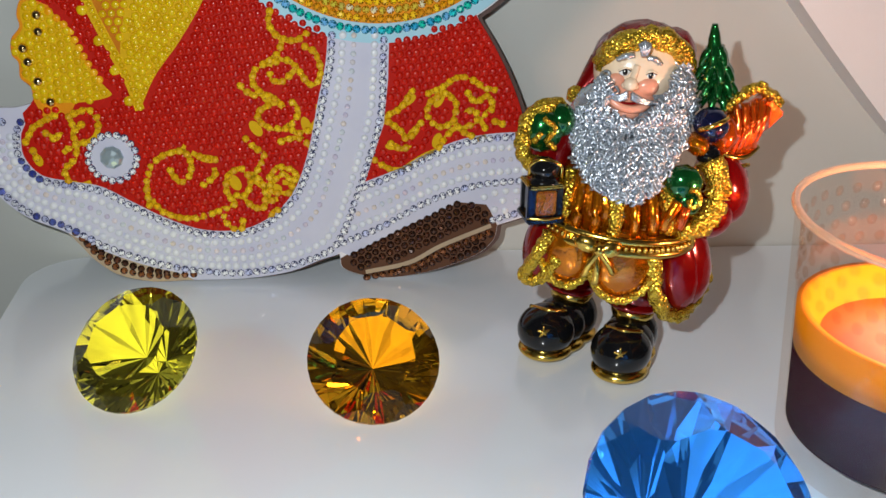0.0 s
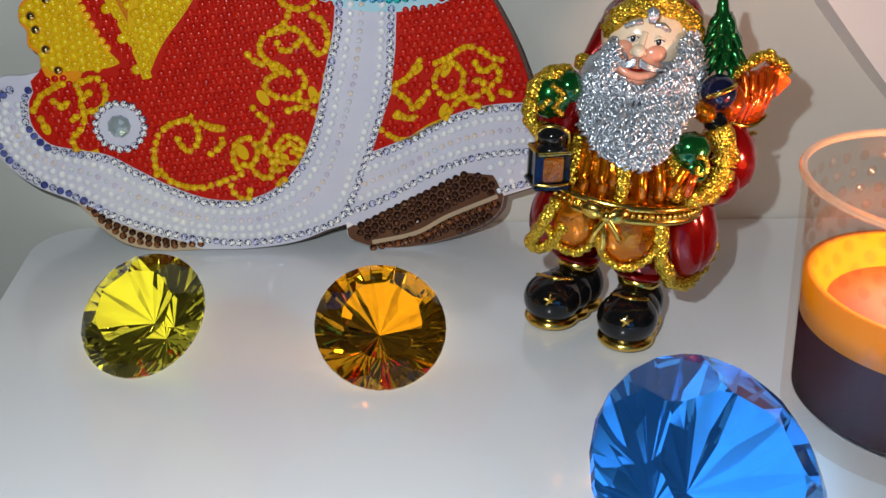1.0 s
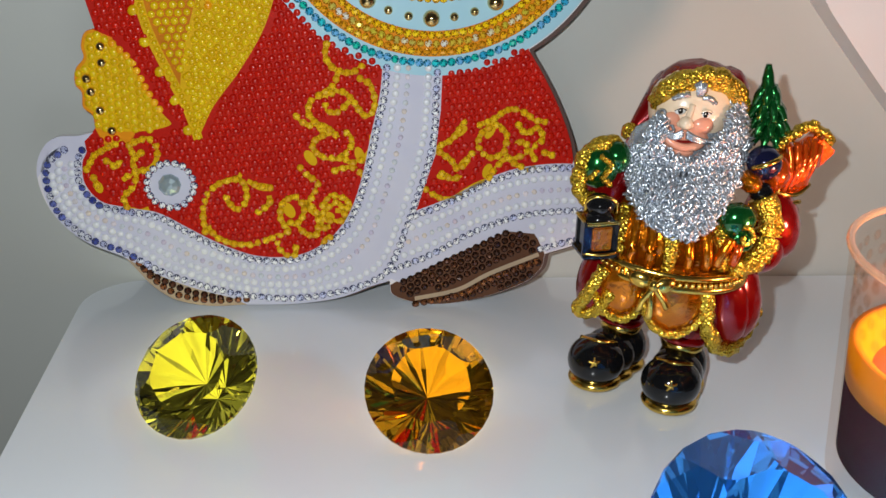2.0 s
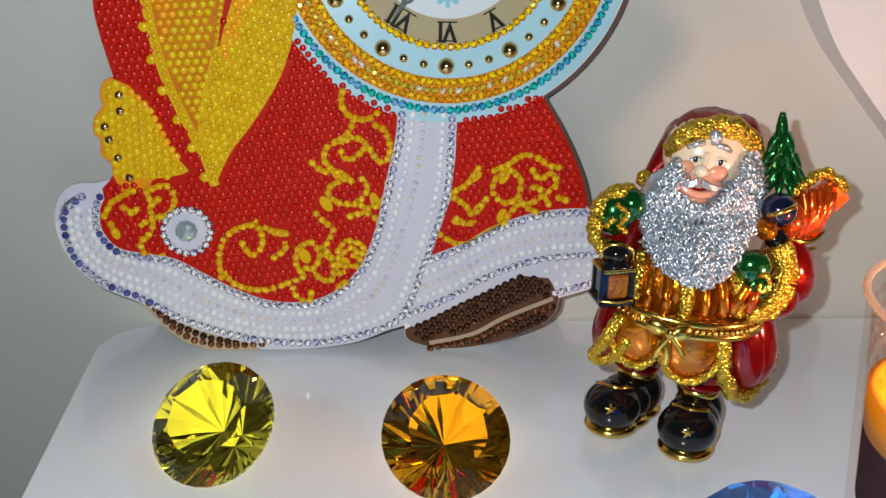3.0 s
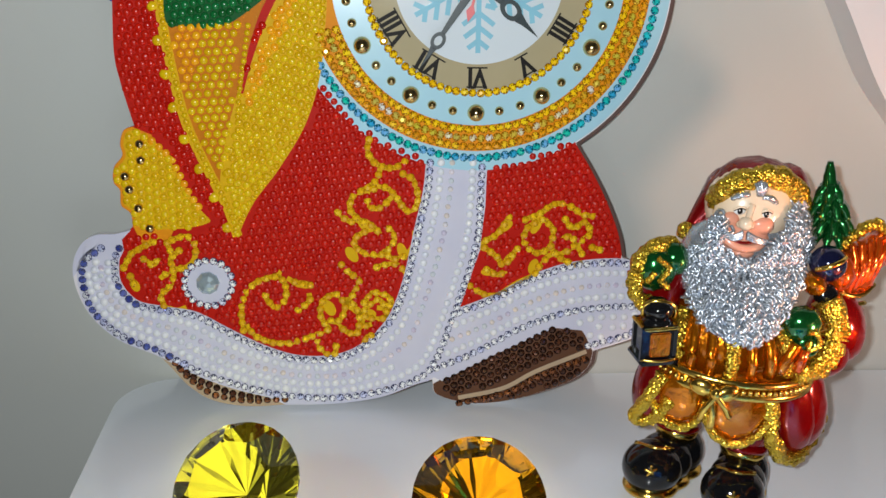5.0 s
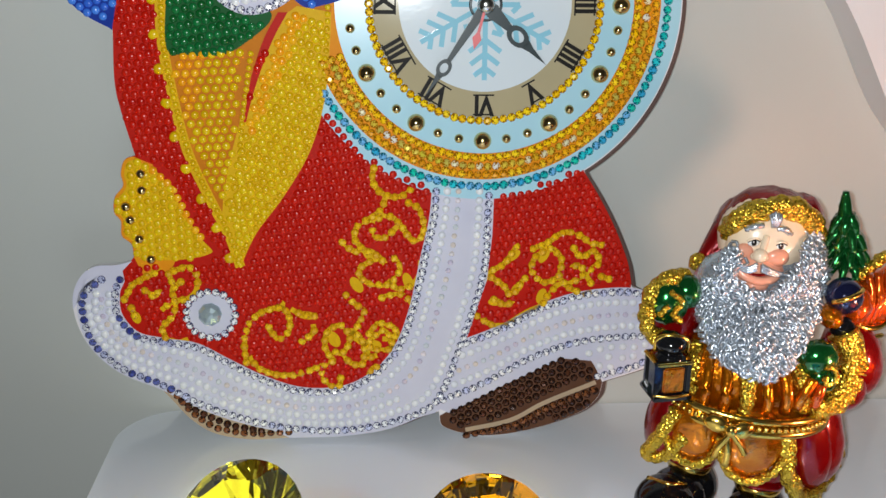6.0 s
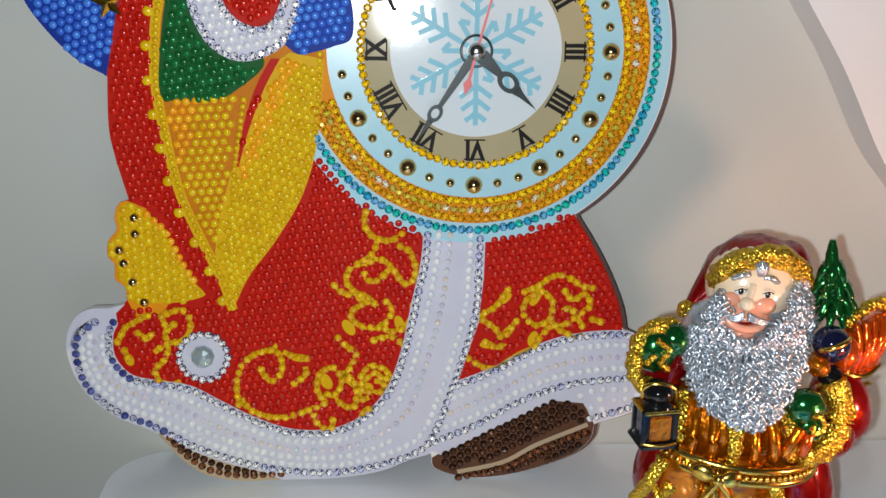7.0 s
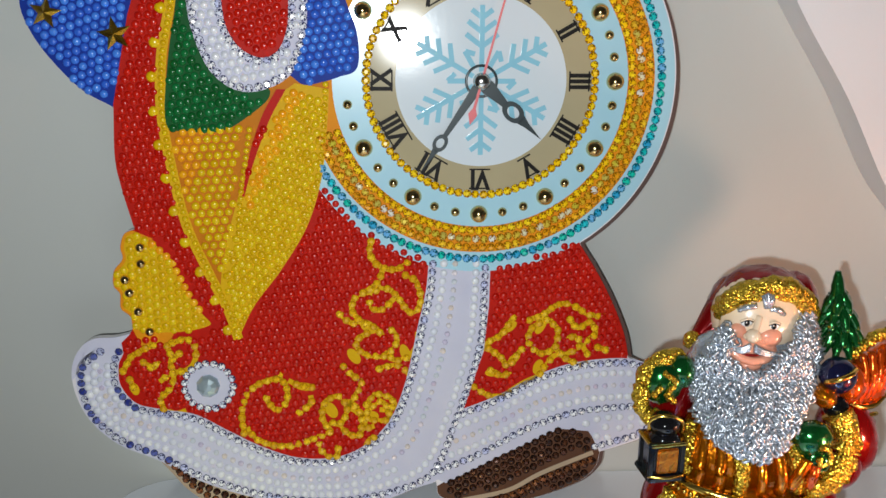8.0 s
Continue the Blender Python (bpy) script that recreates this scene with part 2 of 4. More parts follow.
WALL_Y = 0.0245
wall("wall_north", (-1.6, WALL_Y, -0.75), (1.6, WALL_Y + 0.1, 1.7), M_WALL, "pale grey painted wall behind the shelf")
wall("wall_south", (-1.6, -2.3, -0.75), (1.6, -2.2, 1.7), M_ROOM, "plain dim wall of the room")
wall("wall_west", (-1.7, -2.3, -0.75), (-1.6, WALL_Y + 0.1, 1.7), M_ROOM, "plain dim side wall of the room")
wall("wall_east", (1.6, -2.3, -0.75), (1.7, WALL_Y + 0.1, 1.7), M_ROOM, "plain dim side wall of the room")
tagged(part("ceiling", box(bmesh.new(), (-1.7, -2.3, 1.7), (1.7, WALL_Y + 0.1, 1.8)), M_ROOM, None), "plain dim ceiling", "ceiling", kind="structure")
tagged(part("floor", box(bmesh.new(), (-1.7, -2.3, -0.85), (1.7, WALL_Y + 0.1, -0.75)), M_WOOD, None), "dark wooden floor", "floor", kind="structure")


def cabinet():
    """White cabinet with a rounded lacquered top."""
    ob = new("cabinet")
    x0, x1, y0, y1, r = -0.128, 0.62, -0.42, WALL_Y - 0.001, 0.022
    poly = []
    for cx, cy, a in ((x1 - r, y1 - r, 0), (x0 + r, y1 - r, 90), (x0 + r, y0 + r, 180), (x1 - r, y0 + r, 270)):
        poly += [(cx + r * math.cos(radians(a + k * 9)), cy + r * math.sin(radians(a + k * 9))) for k in range(11)]
    bm = bmesh.new()
    lo = [bm.verts.new((x, y, -0.022)) for x, y in poly]
    hi = [bm.verts.new((x, y, 0)) for x, y in poly]
    top = bm.faces.new(hi)
    bm.faces.new(lo[::-1])
    for i in range(len(poly)):
        bm.faces.new((lo[i], lo[(i + 1) % len(poly)], hi[(i + 1) % len(poly)], hi[i]))
    bmesh.ops.bevel(bm, geom=list(top.edges), offset=0.0015, segments=3, affect="EDGES")
    part("top", bm, M_TOP, ob, "glossy white top with rounded corners")
    part("body", box(bmesh.new(), (x0 + 0.012, y0 + 0.02, -0.75), (x1 - 0.012, y1 - 0.002, -0.022), 0.002), M_PANEL, ob)
    return tagged(ob, "white cabinet with a glossy rounded top against the wall", "cabinet")


cabinet()


def sloping_panel():
    edge = spline([(0.080, 0.212), (0.0994, 0.1755), (0.1189, 0.1459), (0.1345, 0.1178), (0.1462, 0.1027), (0.1738, 0.0718), (0.1977, 0.0473), (0.247, 0.0005)], 6)
    poly = edge + [(0.42, 0.0005), (0.42, 0.40), (0.02, 0.40)]
    bm = bmesh.new()
    lo = [bm.verts.new((x, WALL_Y - 0.0005, z)) for x, z in poly]
    hi = [bm.verts.new((x, WALL_Y - 0.021, z)) for x, z in poly]
    f = bm.faces.new(hi)
    bm.faces.new(lo[::-1])
    for i in range(len(poly)):
        bm.faces.new((lo[i], lo[(i + 1) % len(poly)], hi[(i + 1) % len(poly)], hi[i]))
    bmesh.ops.bevel(bm, geom=list(f.edges), offset=0.0008, segments=2, affect="EDGES")
    return tagged(part("panel", bm, M_PANEL, None), "thick white panel with a sloping curved edge against the wall", "panel")


sloping_panel()

def inset(poly, d):
    """The outline moved inwards by d millimetres."""
    n, out = len(poly), []
    area = sum(a[0] * b[1] - b[0] * a[1] for a, b in zip(poly, poly[1:] + poly[:1]))
    s = 1 if area > 0 else -1
    for i in range(n):
        a, b = poly[i - 1], poly[(i + 1) % n]
        tx, ty = b[0] - a[0], b[1] - a[1]
        L = math.hypot(tx, ty) or 1
        out.append((poly[i][0] - s * ty / L * d, poly[i][1] + s * tx / L * d))
    return out


# the clock: outlines in millimetres from the middle of the dial
clock = new("clock")
clock.matrix_basis = pose(0.0010, 0.0132, 0.1500, -5.04, 0.44, 0.56)
tagged(clock, "flat coat-shaped table clock covered with red, yellow and white rhinestones", "clock")

UP = [(-121, -91), (-123, -96), (-122.5, -104), (-117, -111), (-108, -113.5), (-97, -115.5), (-87, -121), (-75, -127.5), (-62, -132),
      (-48, -132), (-37, -127), (-28, -117), (-22.5, -102), (-19, -85), (-16, -71), (-15, -60)]
LO = [(-127, -91), (-133, -96), (-134, -104), (-131, -114), (-122, -123), (-109, -129), (-97, -136), (-82, -142), (-65, -146),
      (-47, -147), (-30, -144), (-15, -137), (-7, -118), (1.0, -91), (2.3, -72), (2.5, -60)]
RUP = [(-7, -116), (8, -110), (22, -102.5), (36, -98), (53, -97), (64, -101)]
RLO = [(-12, -136), (2, -130), (18, -121), (35, -115), (55, -113), (65, -115)]
SACK = spline([(-122, 46), (-140, 40), (-145, 25), (-142, 14), (-135, 4), (-127, -4), (-118, -9)])
COAT_L = spline([(-118, -9), (-118.5, -25), (-117, -35), (-113.5, -49)])
CUFF = spline([(-113.5, -49), (-117, -50.5), (-118.5, -55), (-118, -59), (-121, -63), (-121.5, -68), (-119.5, -71), (-119.5, -76), (-116.5, -79), (-116, -84.5)], 5)
LOBE = spline([(-116, -84.5), (-122, -86), (-129, -86.5), (-134, -90), (-137, -97), (-136.5, -106), (-132, -116), (-123, -124), (-110, -130)])
BOOT_L = spline([(-110, -130), (-105, -136), (-100, -142), (-92, -147.5), (-80, -150), (-66, -149.6)])
HEM_B = spline([(-66, -149.6), (-48, -149.3), (-32, -147), (-20, -142.4), (-13.5, -140.5)])
BOOT_R = spline([(-13.5, -140.5), (-11.5, -146.5), (2, -150), (19, -148), (36, -142), (43, -136), (44.5, -130)])
LOBE_R = spline([(44.5, -130), (57, -126), (65, -122), (68, -112), (64, -101), (53, -95)])
COAT_R = spline([(53, -95), (51, -86), (46, -74), (40, -63), (34.5, -54.5)])
DISC = circle(64.2, 90, 0, 0, -57.5, 142)
OUTLINE = [p for s in (SACK, COAT_L, CUFF, LOBE, BOOT_L, HEM_B, BOOT_R, LOBE_R, COAT_R, DISC) for p in s[:-1]] + [DISC[-1]]
# slid right and down so its dark rim stands for the cast shadow
part("board", slab([(x + 2.1, y - 1.0) for x, y in OUTLINE], -5.0, -3.0), M_SHADOWBACK, clock, "board behind the printed face, dark and offset as a painted shadow rim")
part("printed_face", slab(OUTLINE, -3.0, 0.0), M_EDGE, clock, "clear acrylic face with pale edge")


def shifted(line, d):
    out = []
    for i, p in enumerate(line):
        a, b = line[max(i - 1, 0)], line[min(i + 1, len(line) - 1)]
        tx, ty = b[0] - a[0], b[1] - a[1]
        L = math.hypot(tx, ty) or 1
        out.append((p[0] - ty / L * d, p[1] + tx / L * d))
    return out


RED = [p for s in (COAT_L, CUFF) for p in s[:-1]] + [(-118, -86), (-126, -90), (-128, -110), (-100, -125), (-70, -140), (-20, -138), (0, -125), (40, -105)] + \
      [(52.3, -97)] + COAT_R[1:] + circle(61, 30, 0, 0, -57, -170) + [(-60, -2), (-60, 42), (-118, 42)]
part("red_print", slab(RED, 0.0, 0.15), M_RED, clock)
UPS, LOS = spline(UP), spline(LO)
HEM = shifted(UPS, 1.6) + [(4.3, -60), (4.0, -76), (2.5, -92), (-5, -116), (-13, -139.5)] + HEM_B[::-1][2:] + shifted(LOS[:68], -1.8)[::-1][6:] + LOBE[36:0:-1] + [(-120, -88)]
RH = shifted(spline(RUP), 1.7) + [(66.5, -112), (64, -121), (57, -125.4), (45, -129.5), (40, -122), (30, -121), (10, -130.5), (-10, -141), (-16, -138)]
part("boot_print", slab([(-112, -127)] + BOOT_L[1:] + [(-60, -146), (-90, -138)], 0.0, 0.15), M_TAN, clock)
BOOT = BOOT_R[2:] + [(40, -121), (30, -119.5), (10, -128)]
part("boot_print", slab(inset(BOOT, 0.15), 0.0, 0.2), M_BROWN, clock)
part("hem_print", slab(HEM, 0.0, 0.4), M_HEM, clock)
part("hem_print", slab(RH, 0.0, 0.3), M_HEM, clock)
SASH_L = [(-97, 44), (-99, 25), (-102.5, 8), (-103.5, -10), (-101, -29), (-97, -48), (-90, -65), (-84.5, -77), (-81.5, -87)]
SASH_R = [(-80.5, -86), (-75, -75), (-66, -63), (-57, -48), (-52, -32), (-50, -16), (-49, -1)]
SASH = spline(SASH_L) + spline(SASH_R)[1:] + [(-62, 6), (-70, 44)]
part("sash_print", slab(SASH, 0.0, 0.6), M_OCHRE, clock)
GAP = spline([(-78, -38), (-75.5, -25), (-71, -12), (-66, -3)]) + spline([(-63, -3), (-68.5, -13), (-74, -27), (-77.3, -38)])
SASH_Y = spline([(-81, -86), (-86, -72), (-84, -55), (-79, -37), (-74.5, -22), (-67, -7), (-60, -1)]) + spline(SASH_R)[::-1][1:]
part("sash_print", slab(SASH_Y, 0.6, 0.7), M_YEL, clock)
part("sash_gap_print", slab(GAP, 0.6, 0.85), M_RED, clock)
CUFFP = [p for p in inset(CUFF, 0.15)[1:-1]] + spline([(-113, -85.5), (-98, -85), (-89, -82), (-93, -76), (-97, -69), (-104, -56), (-110, -51)])
part("cuff_edge_print", slab([p for p in inset(CUFF, 0.1)[1:-1]] + [(-113, -90), (-104, -88), (-100, -80), (-108, -52)], 0.15, 0.25), M_OREDGE, clock)
part("cuff_print", slab(inset(CUFFP, 1.0), 0.25, 0.45), M_YEL, clock)
GREEN = spline([(-101.5, -14), (-95, -16.5), (-84, -16.5), (-75, -11.5), (-68, -4.5), (-72, 4), (-80, 44), (-96, 44), (-96.5, 26), (-100, 6)], 8, True)
part("green_print", slab(GREEN, 0.3, 0.8), M_GREEN, clock)
FUR_O = spline([(-95, 44), (-93.5, 25), (-92, 15), (-87, 3), (-79, -3.2), (-70, -3.2), (-61, 2), (-56.5, 13), (-55.5, 26), (-55, 44)])
FUR_I = spline([(-83, 44), (-82.5, 25), (-81, 16), (-76.5, 9.5), (-70, 7), (-65, 9.5), (-62, 17), (-61.5, 26), (-61, 44)])
part("fur_print", slab(FUR_O + FUR_I[::-1], 0.3, 1.0), M_HEM, clock)
part("arm_print", slab(FUR_I, 0.3, 0.9), M_RED, clock)
POCKET = spline([(-61.5, 1.5), (-57, -1.5), (-51, -0.5), (-46, 1), (-40, 4), (-40, 15), (-44, 27), (-47, 44)]) + [(-56, 44), (-56.5, 26), (-57.5, 12)]
part("pocket_print", slab(POCKET, 0.4, 0.9), M_BLUE, clock)
SACKP = inset(SACK, 0.1) + [(-118, -8), (-112, 20), (-104, 44)]
part("sack_print", slab(SACKP, 0.0, 0.2), M_BLUE, clock)
dial = part("dial", slab(circle(63.7, 140), 0.0, 0.45), M_SKY, clock, "pale blue round dial plate")
DOME = 1250.0


def dome(r):
    """Height of the slightly bulged dial film."""
    return 0.6 + (36.4 ** 2 - r * r) / DOME


def domed(r0, r1):
    bm = lathe([(r / 1000, dome(r) / 1000) for r in (r0 + (r1 - r0) * i / 10 for i in range(11))], 120)
    bmesh.ops.transform(bm, matrix=pose(0, 0, 0, 90, 0, 0), verts=bm.verts)
    return bm


part("chapter_ring", domed(27.8, 36.4), M_BEIGE, dial, "beige ring with Roman numerals", True)
part("centre_face", domed(0.0, 27.8), M_FACE, dial, "white glossy centre with a blue snowflake", True)


# stones
def stone_mesh(name, rings, n, material, smooth):
    """A small stone: rings of (radius, height) in millimetres, the axis towards the viewer."""
    bm = bmesh.new()
    rows = [[bm.verts.new((r * math.cos(2 * math.pi * (i + 0.5 * (k % 2)) / n) / 1000, -h / 1000, r * math.sin(2 * math.pi * (i + 0.5 * (k % 2)) / n) / 1000)) for i in range(n)] for k, (r, h) in enumerate(rings)]
    for k, (a, b) in enumerate(zip(rows, rows[1:])):
        if k == 1:
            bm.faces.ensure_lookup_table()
            # the side band takes the painted shade colour as an outline
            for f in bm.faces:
                f.material_index = int(material in SHADES)
        for i in range(n):
            j = (i + 1) % n
            if k % 2 == 0:
                new_faces = [bm.faces.new((a[i], a[j], b[i])), bm.faces.new((a[j], b[j], b[i]))]
            else:
                new_faces = [bm.faces.new((a[i], a[j], b[j])), bm.faces.new((a[i], b[j], b[i]))]
            if k == 1 and material in SHADES:
                # foil-backed cut: two facets in five coloured dark, as if mirroring the dim room
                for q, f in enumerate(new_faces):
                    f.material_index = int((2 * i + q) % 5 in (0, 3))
    bm.faces.new(rows[-1])
    bmesh.ops.recalc_face_normals(bm, faces=bm.faces)
    if smooth:
        for f in bm.faces:
            f.smooth = True
    me = bpy.data.meshes.new(name)
    bm.to_mesh(me)
    bm.free()
    me.materials.append(material)
    if material in SHADES:
        me.materials.append(SHADES[material])
    return me


DRILL = [(1.34, 0.0), (1.20, 0.42), (0.80, 0.70), (0.3, 0.8)]
CUT = [(1.42, 0.0), (1.24, 0.40), (0.58, 0.95)]
SMALL = [(1.0, 0.0), (0.95, 0.4), (0.5, 0.8)]
placed = []
rng = random.Random(7)


def stones(name, material, pts, rings=CUT, n=8, smooth=False, level=0.4, limit=300, jitter=0.12, free=False, parent=None, size=1.0):
    """Sets stones at points of the board: the first ones as pieces of their own, the rest joined."""
    me = stone_mesh(name, rings, n, material, smooth)
    co = np.array([v.co for v in me.vertices])
    rest = []
    k = 0
    for x, y in pts:
        if not free and any(abs(x - a) < 2.0 and abs(y - b) < 2.0 and math.hypot(x - a, y - b) < 1.9 for a, b in placed[-900:]):
            continue
        placed.append((x, y))
        x, y, turn = x + rng.uniform(-jitter, jitter), y + rng.uniform(-jitter, jitter), rng.uniform(0, 6.28)
        m = Matrix.Translation((x / 1000, -level / 1000, y / 1000)) @ Euler((rng.uniform(-.12, .12), turn, rng.uniform(-.12, .12))).to_matrix().to_4x4() @ Matrix.Scale(size * rng.uniform(0.95, 1.05), 4)
        if k < limit:
            ob = new(name, me)
            ob.parent = parent or clock
            ob.matrix_basis = m
        else:
            rest.append(m)
        k += 1
    if rest:
        faces = [tuple(p.vertices) for p in me.polygons]
        vs, fs, sm = [], [], []
        for m in rest:
            A = np.array(m)
            o = len(vs)
            vs += (co @ A[:3, :3].T + A[:3, 3]).tolist()
            fs += [tuple(i + o for i in f) for f in faces]
        big = bpy.data.meshes.new(name + "_field")
        big.from_pydata(vs, [], fs)
        big.polygons.foreach_set("use_smooth", [smooth for f in fs])
        for m in me.materials:
            big.materials.append(m)
        big.polygons.foreach_set("material_index", [q.material_index for q in me.polygons] * len(rest))
        ob = tagged(new(name + "_field", big), kind="stuff")
        ob.parent = parent or clock


def between(a, b, s, i0=0, i1=None):
    return [((1 - s) * p[0] + s * q[0], (1 - s) * p[1] + s * q[1]) for p, q in list(zip(a, b))[i0:i1]]


# hem and front edge
hem_line = along(UPS, 2.85) + along(LOS, 2.85)
stones("navy_crystal", S_NVY, [p for p in hem_line if p[0] < -104], level=0.4, limit=100)
stones("hem_crystal", S_CRY, [p for p in hem_line if p[0] >= -104], level=0.4, limit=300)
stones("pearl_stone", S_PRL, along(between(UPS, LOS, 0.2), 3.0) + along(between(UPS, LOS, 0.82), 3.0) + along(between(UPS, LOS, 0.62, 8, 84), 3.0), DRILL, 10, True, 0.4, 280)
stones("iridescent_stone", S_AB, along(between(UPS, LOS, 0.42, 10), 3.1), SMALL, 8, False, 0.4, 120)
RUS, RLS = spline(RUP), spline(RLO)
stones("hem_crystal", S_CRY, along(RUS, 2.85) + along(RLS, 2.85) + along([(42.5, -128), (56, -124), (65, -119)], 2.8), level=0.3, limit=90)
stones("pearl_stone", S_PRL, along(between(RUS, RLS, 0.22), 3.0) + along(between(RUS, RLS, 0.76), 3.0) + [(39, -119), (43, -117.5), (46, -120.5), (47, -117), (51, -117), (55, -117), (43, -124), (47, -124.5), (51, -121), (55, -120.5), (59, -119), (59, -116), (50, -124)], DRILL, 10, True, 0.3, 90)
stones("iridescent_stone", S_AB, along(between(RUS, RLS, 0.5), 3.1), SMALL, 8, False, 0.3, 40)

# cabochon with its ring
part("cabochon_ground", slab(circle(7.4, 40, -91.5, -103.7), 0.15, 0.5), M_HEM, clock)
stones("ring_crystal", S_CRY, circle(8.2, 19, -91.5, -103.7), level=0.4, limit=30)
bm = lathe([(0.0041, 0), (0.0040, 0.0008), (0.0030, 0.0019), (0.0014, 0.0025), (0, 0.0026)], 9)
bmesh.ops.transform(bm, matrix=pose(-0.0917, -0.0005, -0.1035, 90, 0, 0), verts=bm.verts)
part("cabochon", bm, M_GEM, clock, "large clear faceted round gem")

# scroll ornament
SCROLLS = [
    [(-80, -121), (-80.5, -113), (-78, -106), (-73, -102.5), (-67.5, -101.5), (-65, -105), (-65.5, -110), (-69, -113)],
    [(-69, -113), (-72, -109), (-71.5, -106)], [(-61, -113.5), (-57, -110.5), (-57, -107.5)],
    [(-64.5, -102), (-60.5, -104), (-55.5, -104.5)], [(-67.5, -101.5), (-67, -99)],
    [(-79, -119), (-76, -123), (-71, -125.5), (-65, -126), (-59, -124.5), (-54, -122.5), (-50, -121)],
    [(-54, -122.5), (-54, -127), (-50, -131)], [(-51, -131), (-48, -130), (-47.5, -126)],
    [(-50, -121), (-53, -116), (-52, -110), (-47, -108), (-44.5, -113), (-47, -118), (-50, -117.5)],
    [(-47, -119), (-43, -122), (-39, -122.5), (-38, -117), (-40, -112), (-44, -111)],
    [(-38, -116), (-34, -112), (-30.5, -110), (-27.5, -113), (-27, -118), (-30, -122), (-35, -124), (-37, -128)],
    [(-33, -117), (-36, -116), (-37, -120), (-33, -119)], [(-35, -126), (-32, -124)],
    [(-34, -53), (-34.5, -57), (-32.5, -60.5), (-29, -62.5), (-25, -63), (-21, -61.5), (-18.5, -58.5)],
    [(-29.5, -62.5), (-31, -67), (-35, -70), (-40, -72.5), (-41.5, -77), (-38, -81), (-33, -83), (-29, -87)],
    [(-46, -78.5), (-42, -81.5), (-38, -81.5)], [(-31, -69), (-26, -70.5), (-22, -75), (-19, -78), (-15.5, -76), (-15.5, -70), (-18, -66), (-22, -64.5)],
    [(-25, -73), (-30, -77), (-34, -76), (-34.5, -71), (-31, -70)], [(-33, -84), (-40, -88), (-38, -92), (-33, -93.5), (-28, -93), (-24, -88), (-27, -83)],
    [(-29, -92), (-25, -95), (-20, -94), (-16.5, -90), (-16, -85)], [(-24, -97), (-20, -99.5), (-18.5, -104), (-19.5, -110), (-23, -114.5), (-29, -117), (-34, -117)],
    [(-31, -98), (-26, -97), (-22, -97.5)], [(-45, -97), (-42, -100), (-38, -103), (-40, -107), (-42, -112), (-38, -115), (-34, -117)],
    [(-46, -110), (-42, -110)], [(-36, -111), (-33, -107.5), (-28, -108), (-25, -111), (-28, -113), (-31, -113)],
    [(-120, -98), (-117, -93), (-112, -90), (-107, -88)], [(-118, -101), (-116.5, -105)], [(-113, -95), (-110, -97), (-108, -94.5)],
    [(-103, -88), (-98, -87), (-95.5, -90), (-96, -95), (-99, -98), (-104, -99), (-108, -102)], [(-101, -92), (-104, -95), (-103, -100), (-105, -105), (-108, -108), (-107, -112)],
    [(-107, -112), (-103, -113.5), (-99.5, -112.5)], [(-104, -92), (-105, -89)],
    [(-0.5, -105), (4, -108), (9, -108.5), (13, -106), (17, -103.5), (22, -101), (24, -97)], [(1, -93), (4, -89), (8, -86.5), (11, -82.5), (13, -79)],
    [(4, -91), (8, -94), (11, -97.5), (13, -95), (16, -91)], [(5, -99), (9, -101), (12, -99.5)],
    [(18, -81), (23, -79), (28, -75.5), (33, -76), (38, -79), (44, -80)], [(24, -81), (19, -84), (18, -89), (22, -93), (27, -91), (28, -85), (25, -81)],
    [(27, -91), (31, -95), (35, -97)], [(24, -98), (27, -94), (32, -93), (36, -90), (34, -87), (31, -88)], [(32, -81), (35, -84), (39, -82), (41, -86), (37, -90), (39, -94)],
    [(42, -91), (46, -92.5)], [(35, -98), (39, -96.5)],
]
SCROLLS = [[(x - 4.2 * max(0.0, min(1.0, (x + 50) / 34)), y) for x, y in s] if all(-52 < x < -13 for x, y in s) else s for s in SCROLLS]
BLOBS = ((-59, -104.3, 4.6, 1.9, -8), (-42, -93.5, 2.4, 4.2, 35), (-24.5, -92.5, 2.2, 4.4, 20), (-37, -83, 4.5, 2.6, -35), (-36, -115.5, 3.2, 2.6, 0), (-116.5, -104.5, 2.0, 3.0, 20),
                         (11.5, -83.5, 3.6, 1.8, 40), (13, -95, 3.6, 1.9, 45), (22, -83, 2.2, 4.5, -25), (21.5, -98, 2.2, 3.8, -20), (5.5, -100, 3.2, 1.8, 0), (-50, -113, 2.6, 4.2, 30))
for x, y, rx, ry, tw in BLOBS:
    rx, ry = 0.75 * rx, 0.75 * ry
    c, q = math.cos(radians(tw)), math.sin(radians(tw))
    part("scroll_print", slab([(x + rx * math.cos(a) * c - ry * math.sin(a) * q, y + rx * math.cos(a) * q + ry * math.sin(a) * c) for a in (2 * math.pi * k / 20 for k in range(20))], 0.15, 0.32), M_YEL, clock)
scroll_pts = [p for s in SCROLLS for p in along(spline(s, 6), 2.9)]
for s in SCROLLS:
    line = spline(s, 4)
    part("scroll_print", slab(shifted(line, 0.9) + shifted(line, -0.9)[::-1], 0.15, 0.3), M_YEL, clock)
stones("scroll_stone", S_SWIRL, scroll_pts, [(1.38, 0.0), (1.28, 0.5), (0.62, 0.95)], 8, False, 0.3, 300)


